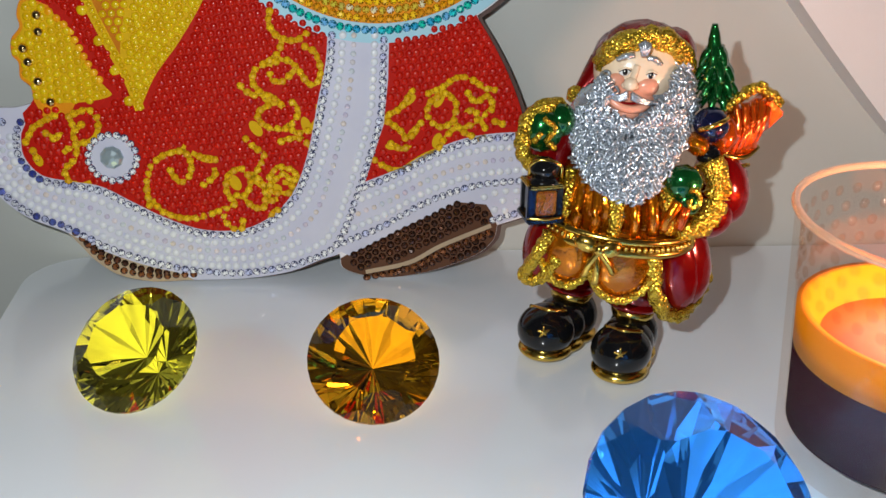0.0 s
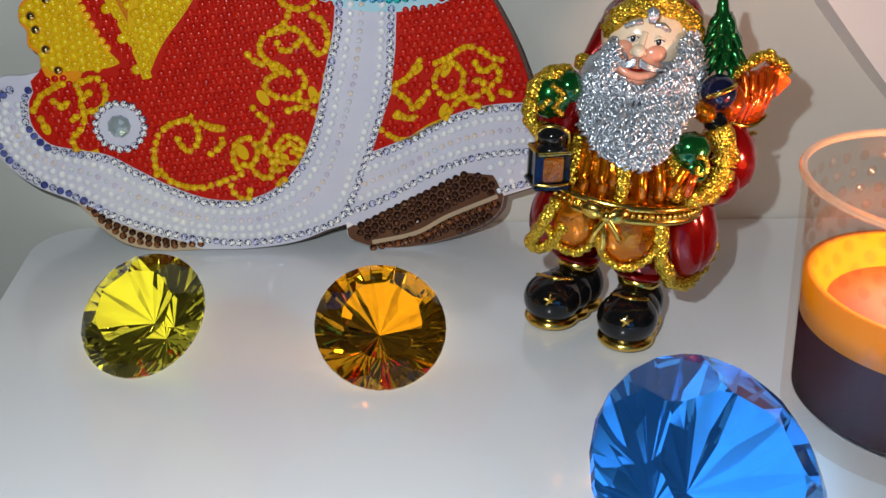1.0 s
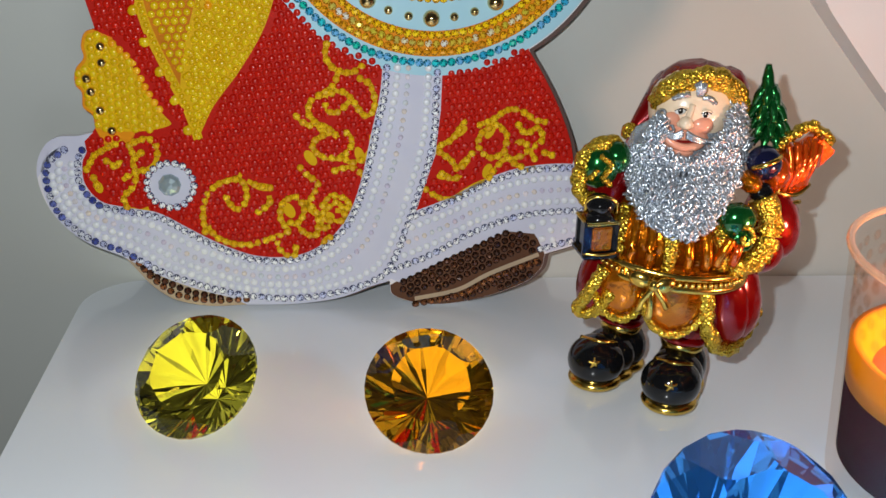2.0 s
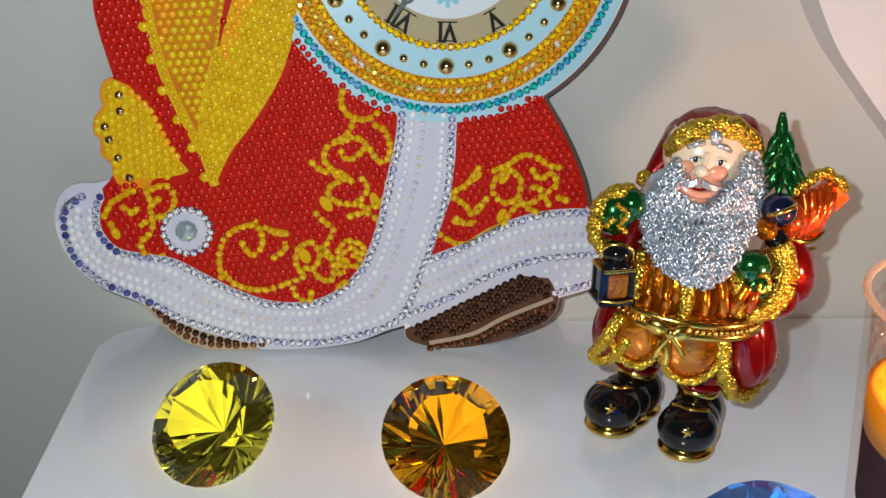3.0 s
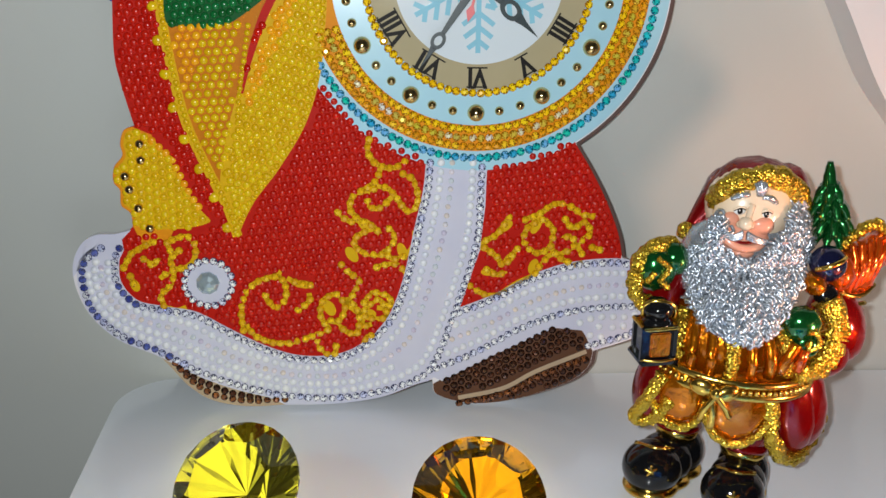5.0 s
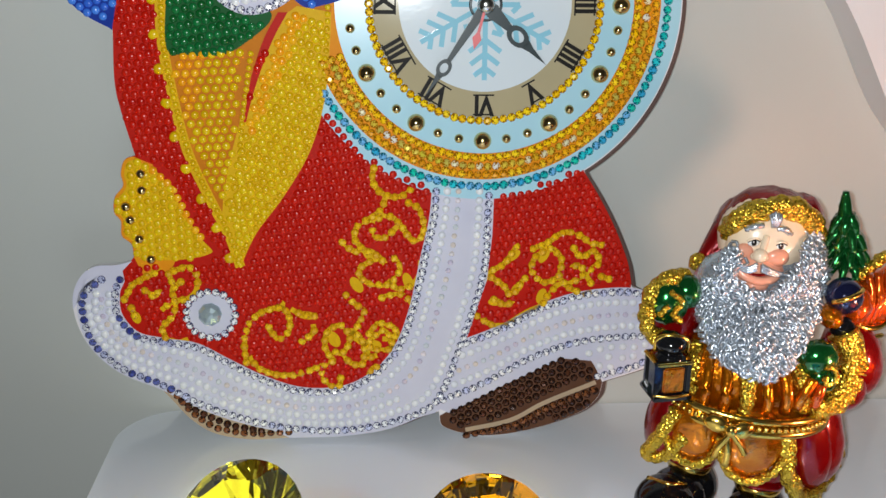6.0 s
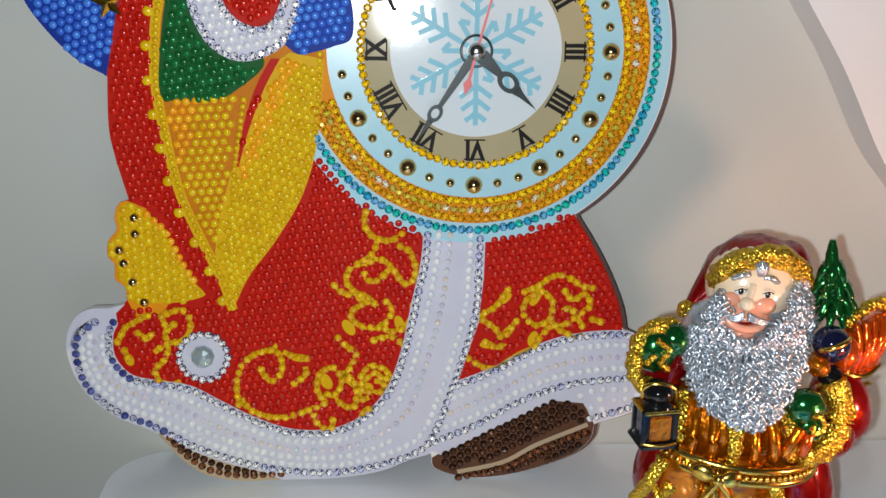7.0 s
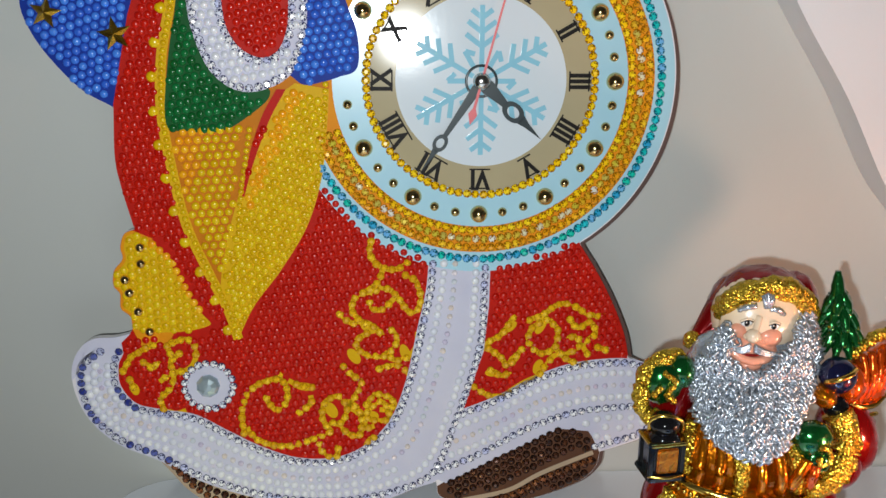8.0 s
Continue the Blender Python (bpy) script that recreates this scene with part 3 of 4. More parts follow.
# fields of resin stones
def grid(poly, step, margin, tilt=0.0, avoid=(), bend=0.0):
    xs, ys = [p[0] for p in poly], [p[1] for p in poly]
    cx, cy = (min(xs) + max(xs)) / 2, (min(ys) + max(ys)) / 2
    R = math.hypot(max(xs) - min(xs), max(ys) - min(ys)) / 2 + step
    n = int(R / step) + 1
    c, s = math.cos(radians(tilt)), math.sin(radians(tilt))
    out = []
    for j in range(-n, n + 1):
        for i in range(-n, n + 1):
            u, v = (i + 0.5 * (j % 2)) * step, j * step * 0.9
            u += bend * v * v
            p = (cx + u * c - v * s, cy + u * s + v * c)
            if inside(p, poly) and edge_gap(p, poly) > margin and not any(inside(p, q) or edge_gap(p, q) < 1.2 for q in avoid):
                out.append(p)
    return out


CIRC = circle(60.8, 60)
GEMC = circle(9.0, 24, -91.5, -103.7)
scroll_cells = set()
for x, y in scroll_pts + [(b[0] + dx, b[1] + dy) for b in BLOBS for dx in (-2, 0, 2) for dy in (-2, 0, 2)]:
    for dx in (-1, 0, 1):
        for dy in (-1, 0, 1):
            scroll_cells.add((round(x + dx * 0.7), round(y + dy * 0.7)))
red_pts = [p for p in grid(RED, 2.75, 0.9, 68, (HEM, RH, SASH, CUFFP, CIRC, GEMC, SACKP)) if (round(p[0]), round(p[1])) not in scroll_cells]
red_pts.sort(key=lambda p: math.hypot(p[0] + 45, p[1] + 95))
stones("red_stone", S_RED, red_pts, DRILL, 9, True, 0.15, 300, free=True)
stones("red_stone", S_RED, grid(GAP, 2.6, 0.5), DRILL, 9, True, 0.85, 40, free=True)
stones("red_stone", S_RED, grid(FUR_I, 2.75, 1.4, 20), DRILL, 9, True, 0.9, 80, free=True)
stones("arm_crystal", S_CRY, along(shifted(FUR_I, -1.2), 2.9) + along(shifted(FUR_O, 1.3), 2.9), level=1.0, limit=140, free=True)
stones("pearl_stone", S_PRL, grid(FUR_O + FUR_I[::-1], 3.0, 2.3, 10), DRILL, 10, True, 1.0, 120, free=True)
stones("green_stone", S_GRN, grid(GREEN, 2.75, 0.8, 12, (FUR_O,)), DRILL, 9, True, 0.8, 140, free=True)
stones("blue_stone", S_BLU, grid(SACKP, 2.85, 0.9, 20), DRILL, 9, True, 0.2, 160, free=True)
stones("blue_stone", S_BLU, grid(POCKET, 2.85, 0.9, 10), DRILL, 9, True, 0.9, 60, free=True)
SASH_IN = [(-101, -17), (-99, -29), (-95, -47), (-88, -63), (-83, -74), (-82, -60), (-80, -40), (-78, -20), (-76, -13)]
stones("orange_stone", S_ORA, [p for p in grid(SASH_IN, 3.0, 0.6, 4) if p[0] - p[1] * 0.3 < -84], DRILL, 9, True, 0.6, 100, free=True)
stones("yellow_stone", S_YEL, [p for p in grid(SASH_IN, 3.0, 0.6, 4) if p[0] - p[1] * 0.3 >= -84], DRILL, 9, True, 0.6, 160, free=True)
sash_b = [p for p in grid(SASH_Y, 2.75, 1.9, -18, (GAP,)) if p[1] > -80]
stones("orange_stone", S_ORA, [p for p in sash_b if p[1] > -42 and p[0] < -72 + (p[1] + 35) * 0.48], DRILL, 9, True, 0.7, 100, free=True)
stones("yellow_stone", S_YEL, [p for p in sash_b if not (p[1] > -42 and p[0] < -72 + (p[1] + 35) * 0.48)], DRILL, 9, True, 0.7, 160, free=True)
sl = shifted(spline(SASH_L), -0.3)
part("sash_edge_print", slab(shifted(sl, -0.7) + shifted(sl, 2.6)[::-1], 0.6, 0.68), M_YEL, clock)
stones("edge_stone", S_YEL, along(shifted(sl, 1.2), 2.2) + along(shifted(spline(SASH_R), 1.2), 2.3) + along(spline([(-81.5, -80), (-80, -57), (-78.5, -38), (-74.5, -14)]), 2.3), SMALL, 8, True, 0.65, 220, free=True)
stones("sash_bead", S_YEL, along(shifted(sl, -1.7), 11.0), DRILL, 9, True, 0.2, 40, free=True, size=1.4)
stones("yellow_stone", S_YEL, grid(CUFFP, 2.85, 0.9, 30), DRILL, 9, True, 0.3, 200, free=True)
stones("orange_stone", S_ORA, along([(-108, -54), (-102, -60), (-97, -71), (-93, -78)], 3.0), DRILL, 9, True, 0.3, 20, free=True, size=1.05)

# boots
stones("chestnut_crystal", S_CHE, along(shifted(BOOT_L, 2.2)[3:], 3.1), level=0.15, limit=40, free=True)
stones("brown_crystal", S_BRN, along(spline([(-103, -135), (-95, -140.5), (-86, -144.5), (-74, -147)]), 3.0), level=0.15, limit=40, free=True)
boot_pts = [p for p in grid(inset(BOOT, 0.15), 3.0, 1.2, 27)]
CREASE = spline([(-4, -147.5), (12, -144), (24, -137.5), (42, -130)])
boot_pts = [p for p in boot_pts if min(math.hypot(p[0] - q[0], p[1] - q[1]) for q in CREASE) > 2.0]
stones("brown_crystal", S_BRN, boot_pts, level=0.2, limit=200, free=True)
part("boot_crease_print", slab(shifted(CREASE, 0.7) + shifted(CREASE, -0.9)[::-1], 0.2, 0.3), M_TAN, clock)
stones("chestnut_crystal", S_CHE, along(shifted(CREASE, -2.4), 3.0), level=0.25, limit=30, free=True)

# dial rings
def orbit(r, step, a0=0.0, a1=360.0):
    n = max(2, int(radians(a1 - a0) * r / step))
    return [(r * math.cos(radians(a0 + (a1 - a0) * i / n)), r * math.sin(radians(a0 + (a1 - a0) * i / n))) for i in range(n)]


A0, A1 = -160, 146
stones("golden_crystal", S_GLD, orbit(37.3, 2.7), level=0.45, limit=110, free=True, size=1.06, parent=dial)
stones("golden_crystal", S_GLD, orbit(49.6, 2.75, A0, A1), level=0.45, limit=120, free=True, size=1.06, parent=dial)
stones("champagne_crystal", S_MIX, orbit(52.6, 2.75, A0, A1), level=0.45, limit=120, free=True, size=1.06, parent=dial)
stones("amber_crystal", S_AMB, orbit(55.5, 2.75, A0, A1), level=0.45, limit=130, free=True, size=1.06, parent=dial)
stones("turquoise_crystal", S_TUR, orbit(59.3, 2.8, A0 + 9, A1), level=0.45, limit=140, free=True, size=1.06, parent=dial)
part("amber_print", ring(48.2, 57.0, 0.45, 0.55), M_OREDGE, dial)


def bead(r):
    bm = bmesh.new()
    bmesh.ops.create_uvsphere(bm, u_segments=20, v_segments=10, radius=r / 1000)
    bmesh.ops.delete(bm, geom=[v for v in bm.verts if v.co.z < -0.0001], context="VERTS")
    bmesh.ops.transform(bm, matrix=pose(0, 0, 0, 90, 0, 0), verts=bm.verts)
    for f in bm.faces:
        f.smooth = True
    me = bpy.data.meshes.new("gold_bead")
    bm.to_mesh(me)
    bm.free()
    me.materials.append(M_GOLDBALL)
    return me


big, small, cuffb = bead(2.95), bead(1.55), bead(1.7)


def set_bead(me, x, y, level, parent):
    ob = new("gold_bead", me)
    ob.parent = parent
    ob.location = (x / 1000, -level / 1000, y / 1000)


for k in range(12):
    a = radians(90 - 30 * k)
    if k != 9:
        set_bead(big, 44 * math.cos(a), 44 * math.sin(a), 0.45, dial)
    for da in (10.3, 19.7):
        if k == 9:
            continue
        a2 = a - radians(da)
        set_bead(small, 44 * math.cos(a2), 44 * math.sin(a2), 0.45, dial)
for x, y in ((-112, -55), (-112, -60.5), (-117.5, -66), (-116.3, -70.5), (-113.7, -77), (-110.3, -84)):
    set_bead(cuffb, x, y, 0.3, clock)


def star(x, y, r, turn):
    bm = bmesh.new()
    tip = bm.verts.new((0, -0.0022, 0))
    rim = [bm.verts.new(((r if i % 2 == 0 else r * 0.42) / 1000 * math.cos(radians(turn + 36 * i)), -0.0006, (r if i % 2 == 0 else r * 0.42) / 1000 * math.sin(radians(turn + 36 * i)))) for i in range(10)]
    base = [bm.verts.new((v.co.x, 0, v.co.z)) for v in rim]
    for i in range(10):
        j = (i + 1) % 10
        bm.faces.new((tip, rim[i], rim[j]))
        bm.faces.new((rim[i], base[i], base[j], rim[j]))
    ob = part("foil_star", bm, M_STAR, clock)
    ob.location = (x / 1000, -0.0009, y / 1000)


star(-137, 20.5, 5.2, 80)
star(-116, 14, 5.6, 100)

# numerals, snowflake, hands
def bars(segs, w, z0, z1):
    bm = bmesh.new()
    for (ax, ay), (bx, by) in segs:
        L = math.hypot(bx - ax, by - ay)
        m = Matrix.Translation(((ax + bx) / 2000, -(z0 + z1) / 2000, (ay + by) / 2000)) @ Matrix.Rotation(-math.atan2(by - ay, bx - ax), 4, "Y") @ Matrix.Diagonal((L / 1000, (z1 - z0) / 1000, w / 1000, 1))
        bmesh.ops.create_cube(bm, size=1, matrix=m)
    return bm


for k, s in enumerate(("XII", "I", "II", "III", "IIII", "V", "VI", "VII", "VIII", "IX", "X", "XI")):
    cu = bpy.data.curves.new("numeral", "FONT")
    cu.body, cu.size, cu.align_x, cu.align_y, cu.extrude = s, 0.0104, "CENTER", "CENTER", 0.00004
    cu.offset = 0.00038
    cu.materials.append(M_INK)
    ob = new("numeral", cu)
    ob.parent = dial
    a = radians(90 - 30 * k)
    ob.matrix_basis = Matrix.Translation((0.0321 * math.cos(a), -(dome(31.2) + 0.12) / 1000, 0.0321 * math.sin(a))) @ Matrix.Rotation(radians(30 * k), 4, "Y") @ pose(0, 0, 0, 90, 0, 0) @ Matrix.Diagonal((0.72, 0.86, 1, 1))
    wide = sum({"I": 2.0, "V": 4.4, "X": 4.4}[c] for c in s) + 0.5
    for r in (28.9, 35.3):
        c, q = math.cos(a), math.sin(a)
        part("serif", bars([((r * c - wide / 2 * q, r * q + wide / 2 * c), (r * c + wide / 2 * q, r * q - wide / 2 * c))], 0.5, 0.5, dome(r) + 0.16), M_INK, dial)


for k in range(6):
    a = radians(90 + 60 * k)
    d, nrm = (math.cos(a), math.sin(a)), (-math.sin(a), math.cos(a))
    at = lambda r, q: (r * d[0] + q * nrm[0], r * d[1] + q * nrm[1])
    segs = [(at(3, 0), at(24, 0)), (at(4.5, 2.6), at(9.5, 5.5)), (at(8.6, 2.2), at(9.5, 5.5))]
    for r, L in ((11, 5.2), (15.5, 4.6), (20, 3.4)):
        segs += [(at(r, 0), at(r + L * 0.75, L)), (at(r, 0), at(r + L * 0.75, -L))]
    for i, q in enumerate(segs):
        part("snowflake_bar", bars([q], 1.65, 0.6, dome(0) + 0.04 + 0.012 * i if i == 0 else dome(math.hypot(*q[0])) + 0.05 + 0.012 * i), M_FLAKE, dial)


def hand(name, material, pts, level, thick, label):
    bm = slab(pts, level, level + thick)
    return part(name, bm, material, dial, label)


def turned(pts, deg):
    c, s = math.cos(radians(deg)), math.sin(radians(deg))
    return [(x * c - y * s, x * s + y * c) for x, y in pts]


def open_hand(name, deg, width, length, eye_at, eye_r, level, label):
    """A hand along +y with a pierced eye."""
    bm = slab(turned([(-width, 0), (-width * 1.3, 3), (-width * 0.6, eye_at - eye_r), (width * 0.6, eye_at - eye_r), (width * 1.3, 3), (width, 0)], deg), level, level + 0.4)
    n = 18
    rows = []
    for r, z in ((eye_r, level), (eye_r, level + 0.4), (eye_r * 0.55, level + 0.4), (eye_r * 0.55, level)):
        rows.append([bm.verts.new((p[0] / 1000, -z / 1000, p[1] / 1000)) for p in turned([(r * 0.85 * math.cos(2 * math.pi * i / n), eye_at + r * 1.15 * math.sin(2 * math.pi * i / n)) for i in range(n)], deg)])
    for k in range(4):
        for i in range(n):
            bm.faces.new((rows[k][i], rows[k][(i + 1) % n], rows[(k + 1) % 4][(i + 1) % n], rows[(k + 1) % 4][i]))
    tip = slab(turned([(-width * 0.9, eye_at + eye_r), (-width * 0.5, eye_at + eye_r + 2.5), (0, length), (width * 0.5, eye_at + eye_r + 2.5), (width * 0.9, eye_at + eye_r)], deg), level, level + 0.4)
    me = bpy.data.meshes.new("tip")
    tip.to_mesh(me)
    tip.free()
    bm.from_mesh(me)
    return part(name, bm, M_HAND, dial, label)


open_hand("minute_hand", 146.5, 1.25, 35.5, 24.0, 2.7, 2.6, "long dark pierced minute hand")
open_hand("hour_hand", -133.5, 1.9, 27.5, 14.5, 3.6, 1.8, "short dark ornate hour hand")
hand("second_hand", M_PINK, turned([(-0.45, -9), (-1.5, -11), (0, -14.5), (1.5, -11), (0.45, -9), (0.3, 30), (-0.3, 30)], -15.0), 3.4, 0.3, "thin coral red second hand")
bm = lathe([(0.0054, 0), (0.0054, 0.0012), (0.0046, 0.0014), (0.0044, 0.0006), (0, 0.0006)], 32)
bmesh.ops.transform(bm, matrix=pose(0, -0.0006, 0, 90, 0, 0), verts=bm.verts)
part("hub_ring", bm, M_HAND, dial, smooth=True)
bm = lathe([(0.0028, 0), (0.0028, 0.0034), (0.0022, 0.0046), (0.0010, 0.0051), (0, 0.0052)], 32)
bmesh.ops.transform(bm, matrix=pose(0, -0.0006, 0, 90, 0, 0), verts=bm.verts)
part("hub_cap", bm, M_HUB, dial, "polished steel cap", True)


# the three cut glass stones
def cut_stone(material, R, place, azimuth, spin, mains, fan, rough, label):
    """A brilliant-cut glass stone that lies on its pavilion, table towards the viewer."""
    grng = random.Random(spin + 11)
    bm = bmesh.new()
    bmesh.ops.create_cone(bm, cap_ends=True, segments=fan, radius1=1, radius2=1, depth=1.6)
    n = mains
    cuts = [(0.0, 0.0, 0.30)]
    for k in range(n):
        a = 360.0 / n * k
        step = 360.0 / n
        cuts += [(34, a, math.sin(radians(34)) + 0.02 * math.cos(radians(34))), (42 + grng.uniform(-1, 1), a + step / 4, None), (42 + grng.uniform(-1, 1), a - step / 4, None)]
        cuts.append((21, a + step / 2, math.sin(radians(21)) * 0.60 + math.cos(radians(21)) * 0.30))
    cuts.append((180.0, 0.0, 0.03))
    for tilt, a, d in cuts:
        v = Vector((math.sin(radians(tilt)) * math.cos(radians(a)), math.sin(radians(tilt)) * math.sin(radians(a)), math.cos(radians(tilt))))
        if d is None:
            d = math.sin(radians(tilt)) * 0.995 + math.cos(radians(tilt)) * 0.02
        bmesh.ops.bisect_plane(bm, geom=bm.verts[:] + bm.edges[:] + bm.faces[:], dist=1e-6, plane_co=v * d, plane_no=v, clear_outer=True)
        rim = [e for e in bm.edges if e.is_boundary]
        if rim:
            bmesh.ops.contextual_create(bm, geom=rim)
    floor_z = min(v.co.z for v in bm.verts)
    bmesh.ops.delete(bm, geom=[f for f in bm.faces if all(v.co.z < floor_z + 1e-5 for v in f.verts)], context="FACES_ONLY")
    rim = sorted((v for v in bm.verts if v.co.z < floor_z + 1e-5), key=lambda v: math.atan2(v.co.y, v.co.x))
    m = len(rim)
    mid = []
    for k in range(m):
        p = (rim[k].co + rim[(k + 1) % m].co) * 0.5
        a, r = math.atan2(p.y, p.x) + grng.uniform(-0.3, 0.3) / m, grng.uniform(0.40, 0.56)
        mid.append(bm.verts.new((r * math.cos(a), r * math.sin(a), floor_z - (1 - r) * math.tan(radians(41 + grng.uniform(-rough, rough))))))
    culet = bm.verts.new((0.01, 0.0, floor_z - 0.86))
    for k in range(m):
        q = (k + 1) % m
        bm.faces.new((rim[k], rim[q], mid[k]))
        bm.faces.new((rim[q], mid[q], mid[k]))
        bm.faces.new((mid[k], mid[q], culet))
    bmesh.ops.scale(bm, vec=(R, R, R), verts=bm.verts)
    ob = part("glass_stone", bm, material, None)
    turn = Matrix.Rotation(radians(azimuth), 4, "Z") @ Matrix.Rotation(radians(41), 4, "X") @ Matrix.Rotation(radians(spin), 4, "Z")
    ob.visible_shadow = False
    ob.matrix_basis = turn
    low = min((turn @ Vector(v.co)).z for v in ob.data.vertices)
    ob.matrix_basis = Matrix.Translation((place[0], place[1], -low + 0.0001)) @ turn
    return tagged(ob, label, "glass gem", "cut glass stones")


cut_stone(M_CITRINE, 0.0200, (-0.0742, -0.0720), -28, 10, 8, 32, 3.5, "yellow brilliant-cut glass gem lying on the white top")
cut_stone(M_TOPAZ, 0.0196, (-0.0033, -0.0818), 4, 5, 8, 32, 3.5, "amber orange brilliant-cut glass gem lying on the white top")
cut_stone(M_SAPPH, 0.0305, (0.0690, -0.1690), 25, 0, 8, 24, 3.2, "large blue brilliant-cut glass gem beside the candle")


# candle
def candle():
    ob = new("candle")
    ob.location = (0.144, -0.120, 0.0)
    H, wallt = 0.073, 0.0019
    out = [(0.0, 0.0002), (0.031, 0.0002), (0.0345, 0.0015), (0.0355, 0.004)] + [(0.0355 + 0.0045 * i / 8, 0.004 + (H - 0.0055) * i / 8) for i in range(1, 9)]
    inn = [(0.040 - wallt + 0.0008, H - 0.0003)] + [(0.040 - wallt - 0.0045 * i / 8, H - 0.002 - (H - 0.012) * i / 8) for i in range(1, 9)] + [(0.0, 0.0095)]
    g = part("glass", lathe(out + [(0.0392, H)] + inn, 96), M_GLASS, ob, "clear tapered glass tumbler with dimples", True)
    g.visible_shadow = False
    bm = lathe([(0.0402 + 0.0011 * math.cos(a), H + 0.0011 * math.sin(a)) for a in (2 * math.pi * k / 12 for k in range(13))], 96)
    part("rim", bm, M_RIM, ob, "rounded glass rim with the candle's glow put into its peach colour", True).visible_shadow = False
    dm = bmesh.new()
    bmesh.ops.create_uvsphere(dm, u_segments=10, v_segments=6, radius=0.0017)
    bmesh.ops.scale(dm, vec=(0.35, 1, 1), verts=dm.verts)
    first = part("dimple", dm, M_GLASS, ob, smooth=True)
    first.visible_shadow = False
    rows = [(j, i) for j in range(4) for i in range(36)]
    for j, i in rows:
        z, a = 0.0525 + 0.0050 * j, radians(10 * i + 5 * (j % 2))
        r = 0.0355 + 0.0045 * (z - 0.004) / (H - 0.0055) - 0.0021
        d = first if (j, i) == (0, 0) else new("dimple", first.data)
        d.parent = ob
        d.visible_shadow = False
        d.matrix_basis = Matrix.Translation((r * math.cos(a), r * math.sin(a), z)) @ Matrix.Rotation(a, 4, "Z")
    rad = lambda z: 0.0355 + 0.0045 * (z - 0.004) / (H - 0.0055) - 0.0026
    part("purple_wax", lathe([(0, 0.0098), (rad(0.0098), 0.0098), (rad(0.0325), 0.0325), (0, 0.0325)], 64), M_WAXP, ob, "dark purple wax layer", True)
    part("orange_wax", lathe([(0, 0.0327), (rad(0.0327), 0.0327), (rad(0.0445), 0.0445), (rad(0.0445) - 0.003, 0.0443), (0.029, 0.0365), (0.026, 0.0350), (0, 0.0348)], 64), M_WAXO, ob, "orange wax layer burnt hollow", True)
    part("wax_pool", lathe([(0, 0.0350), (0.0282, 0.0358), (0.0282, 0.0362), (0.015, 0.0365), (0, 0.0366)], 64), M_WAXT, ob, "rosy melted wax pool", True)
    wick = lathe([(0.0008, 0.036), (0.0007, 0.046), (0, 0.0462)], 8)
    part("wick", wick, M_INK, ob)
    return tagged(ob, "lit layered purple and orange candle in a clear dimpled glass", "candle")


candle()


# the figurine: one mesh
M_FIG = [
    mat("fig_black_enamel", (0.005, 0.005, 0.006), 0.08, scale=200, coat=0.2),
    mat("fig_gold", (0.80, 0.55, 0.12), 0.20, 1.0, col2=(0.60, 0.38, 0.07), scale=300, bump=0.2, bump_scale=700),
    mat("fig_red_enamel", (0.28, 0.003, 0.004), 0.16, 0.45, col2=(0.13, 0.0015, 0.002), scale=130, coat=0.5, coat_rough=0.03, bump=0.25, bump_scale=160),
    mat("fig_amber_enamel", (0.74, 0.24, 0.003), 0.24, 0.85, col2=(0.40, 0.08, 0.001), scale=190, coat=0.6, coat_rough=0.03, bump=0.8, bump_scale=330),
    mat("fig_gold_glitter", (0.86, 0.60, 0.06), 0.24, 0.9, col2=(0.60, 0.37, 0.03), scale=900, bump=1.0, bump_scale=1100, cells=True),
    mat("fig_silver_curls", (0.60, 0.65, 0.70), 0.24, 0.75, col2=(0.42, 0.46, 0.52), scale=400, bump=0.4, bump_scale=900),
    mat("fig_cream_enamel", (0.78, 0.63, 0.46), 0.25, col2=(0.74, 0.56, 0.40), scale=150, coat=0.5),
    mat("fig_rose_enamel", (0.76, 0.27, 0.17), 0.25, col2=(0.72, 0.38, 0.26), scale=260, coat=0.5),
    mat("fig_green_enamel", (0.006, 0.16, 0.03), 0.16, 0.7, col2=(0.003, 0.045, 0.008), scale=200, coat=1.0, coat_rough=0.03, bump=0.5, bump_scale=300),
    mat("fig_navy_enamel", (0.012, 0.014, 0.06), 0.06, 0.5, scale=250, coat=0.9),
    mat("fig_orange_enamel", (0.85, 0.14, 0.006), 0.18, 0.7, col2=(0.45, 0.045, 0.003), scale=160, coat=1.0, coat_rough=0.03, bump=0.5, bump_scale=250),
    mat("fig_white_enamel", (0.80, 0.80, 0.78), 0.15, scale=200, coat=0.5),
]
BLACK, GOLD, FRED, AMBER, GLIT, SILV, CREAM, ROSE, FGRN, NAVY, FORA, EYE = range(12)
fb = bmesh.new()
frng = random.Random(3)


def mark(verts, mi):
    for f in {f for v in verts for f in v.link_faces}:
        f.material_index = mi
        f.smooth = True


def ell(c, r, mi, rot=(0, 0, 0), seg=20, rough=0.0):
    m = Matrix.LocRotScale(Vector(c), Euler([radians(a) for a in rot]), Vector(r))
    g = bmesh.ops.create_uvsphere(fb, u_segments=seg, v_segments=max(6, seg // 2 + 2), radius=1, matrix=m)
    if rough:
        for v in g["verts"]:
            v.co += (v.co - Vector(c)).normalized() * rough * (noise.noise(v.co * 0.45) + 0.6 * noise.noise(v.co * 1.1))
    mark(g["verts"], mi)


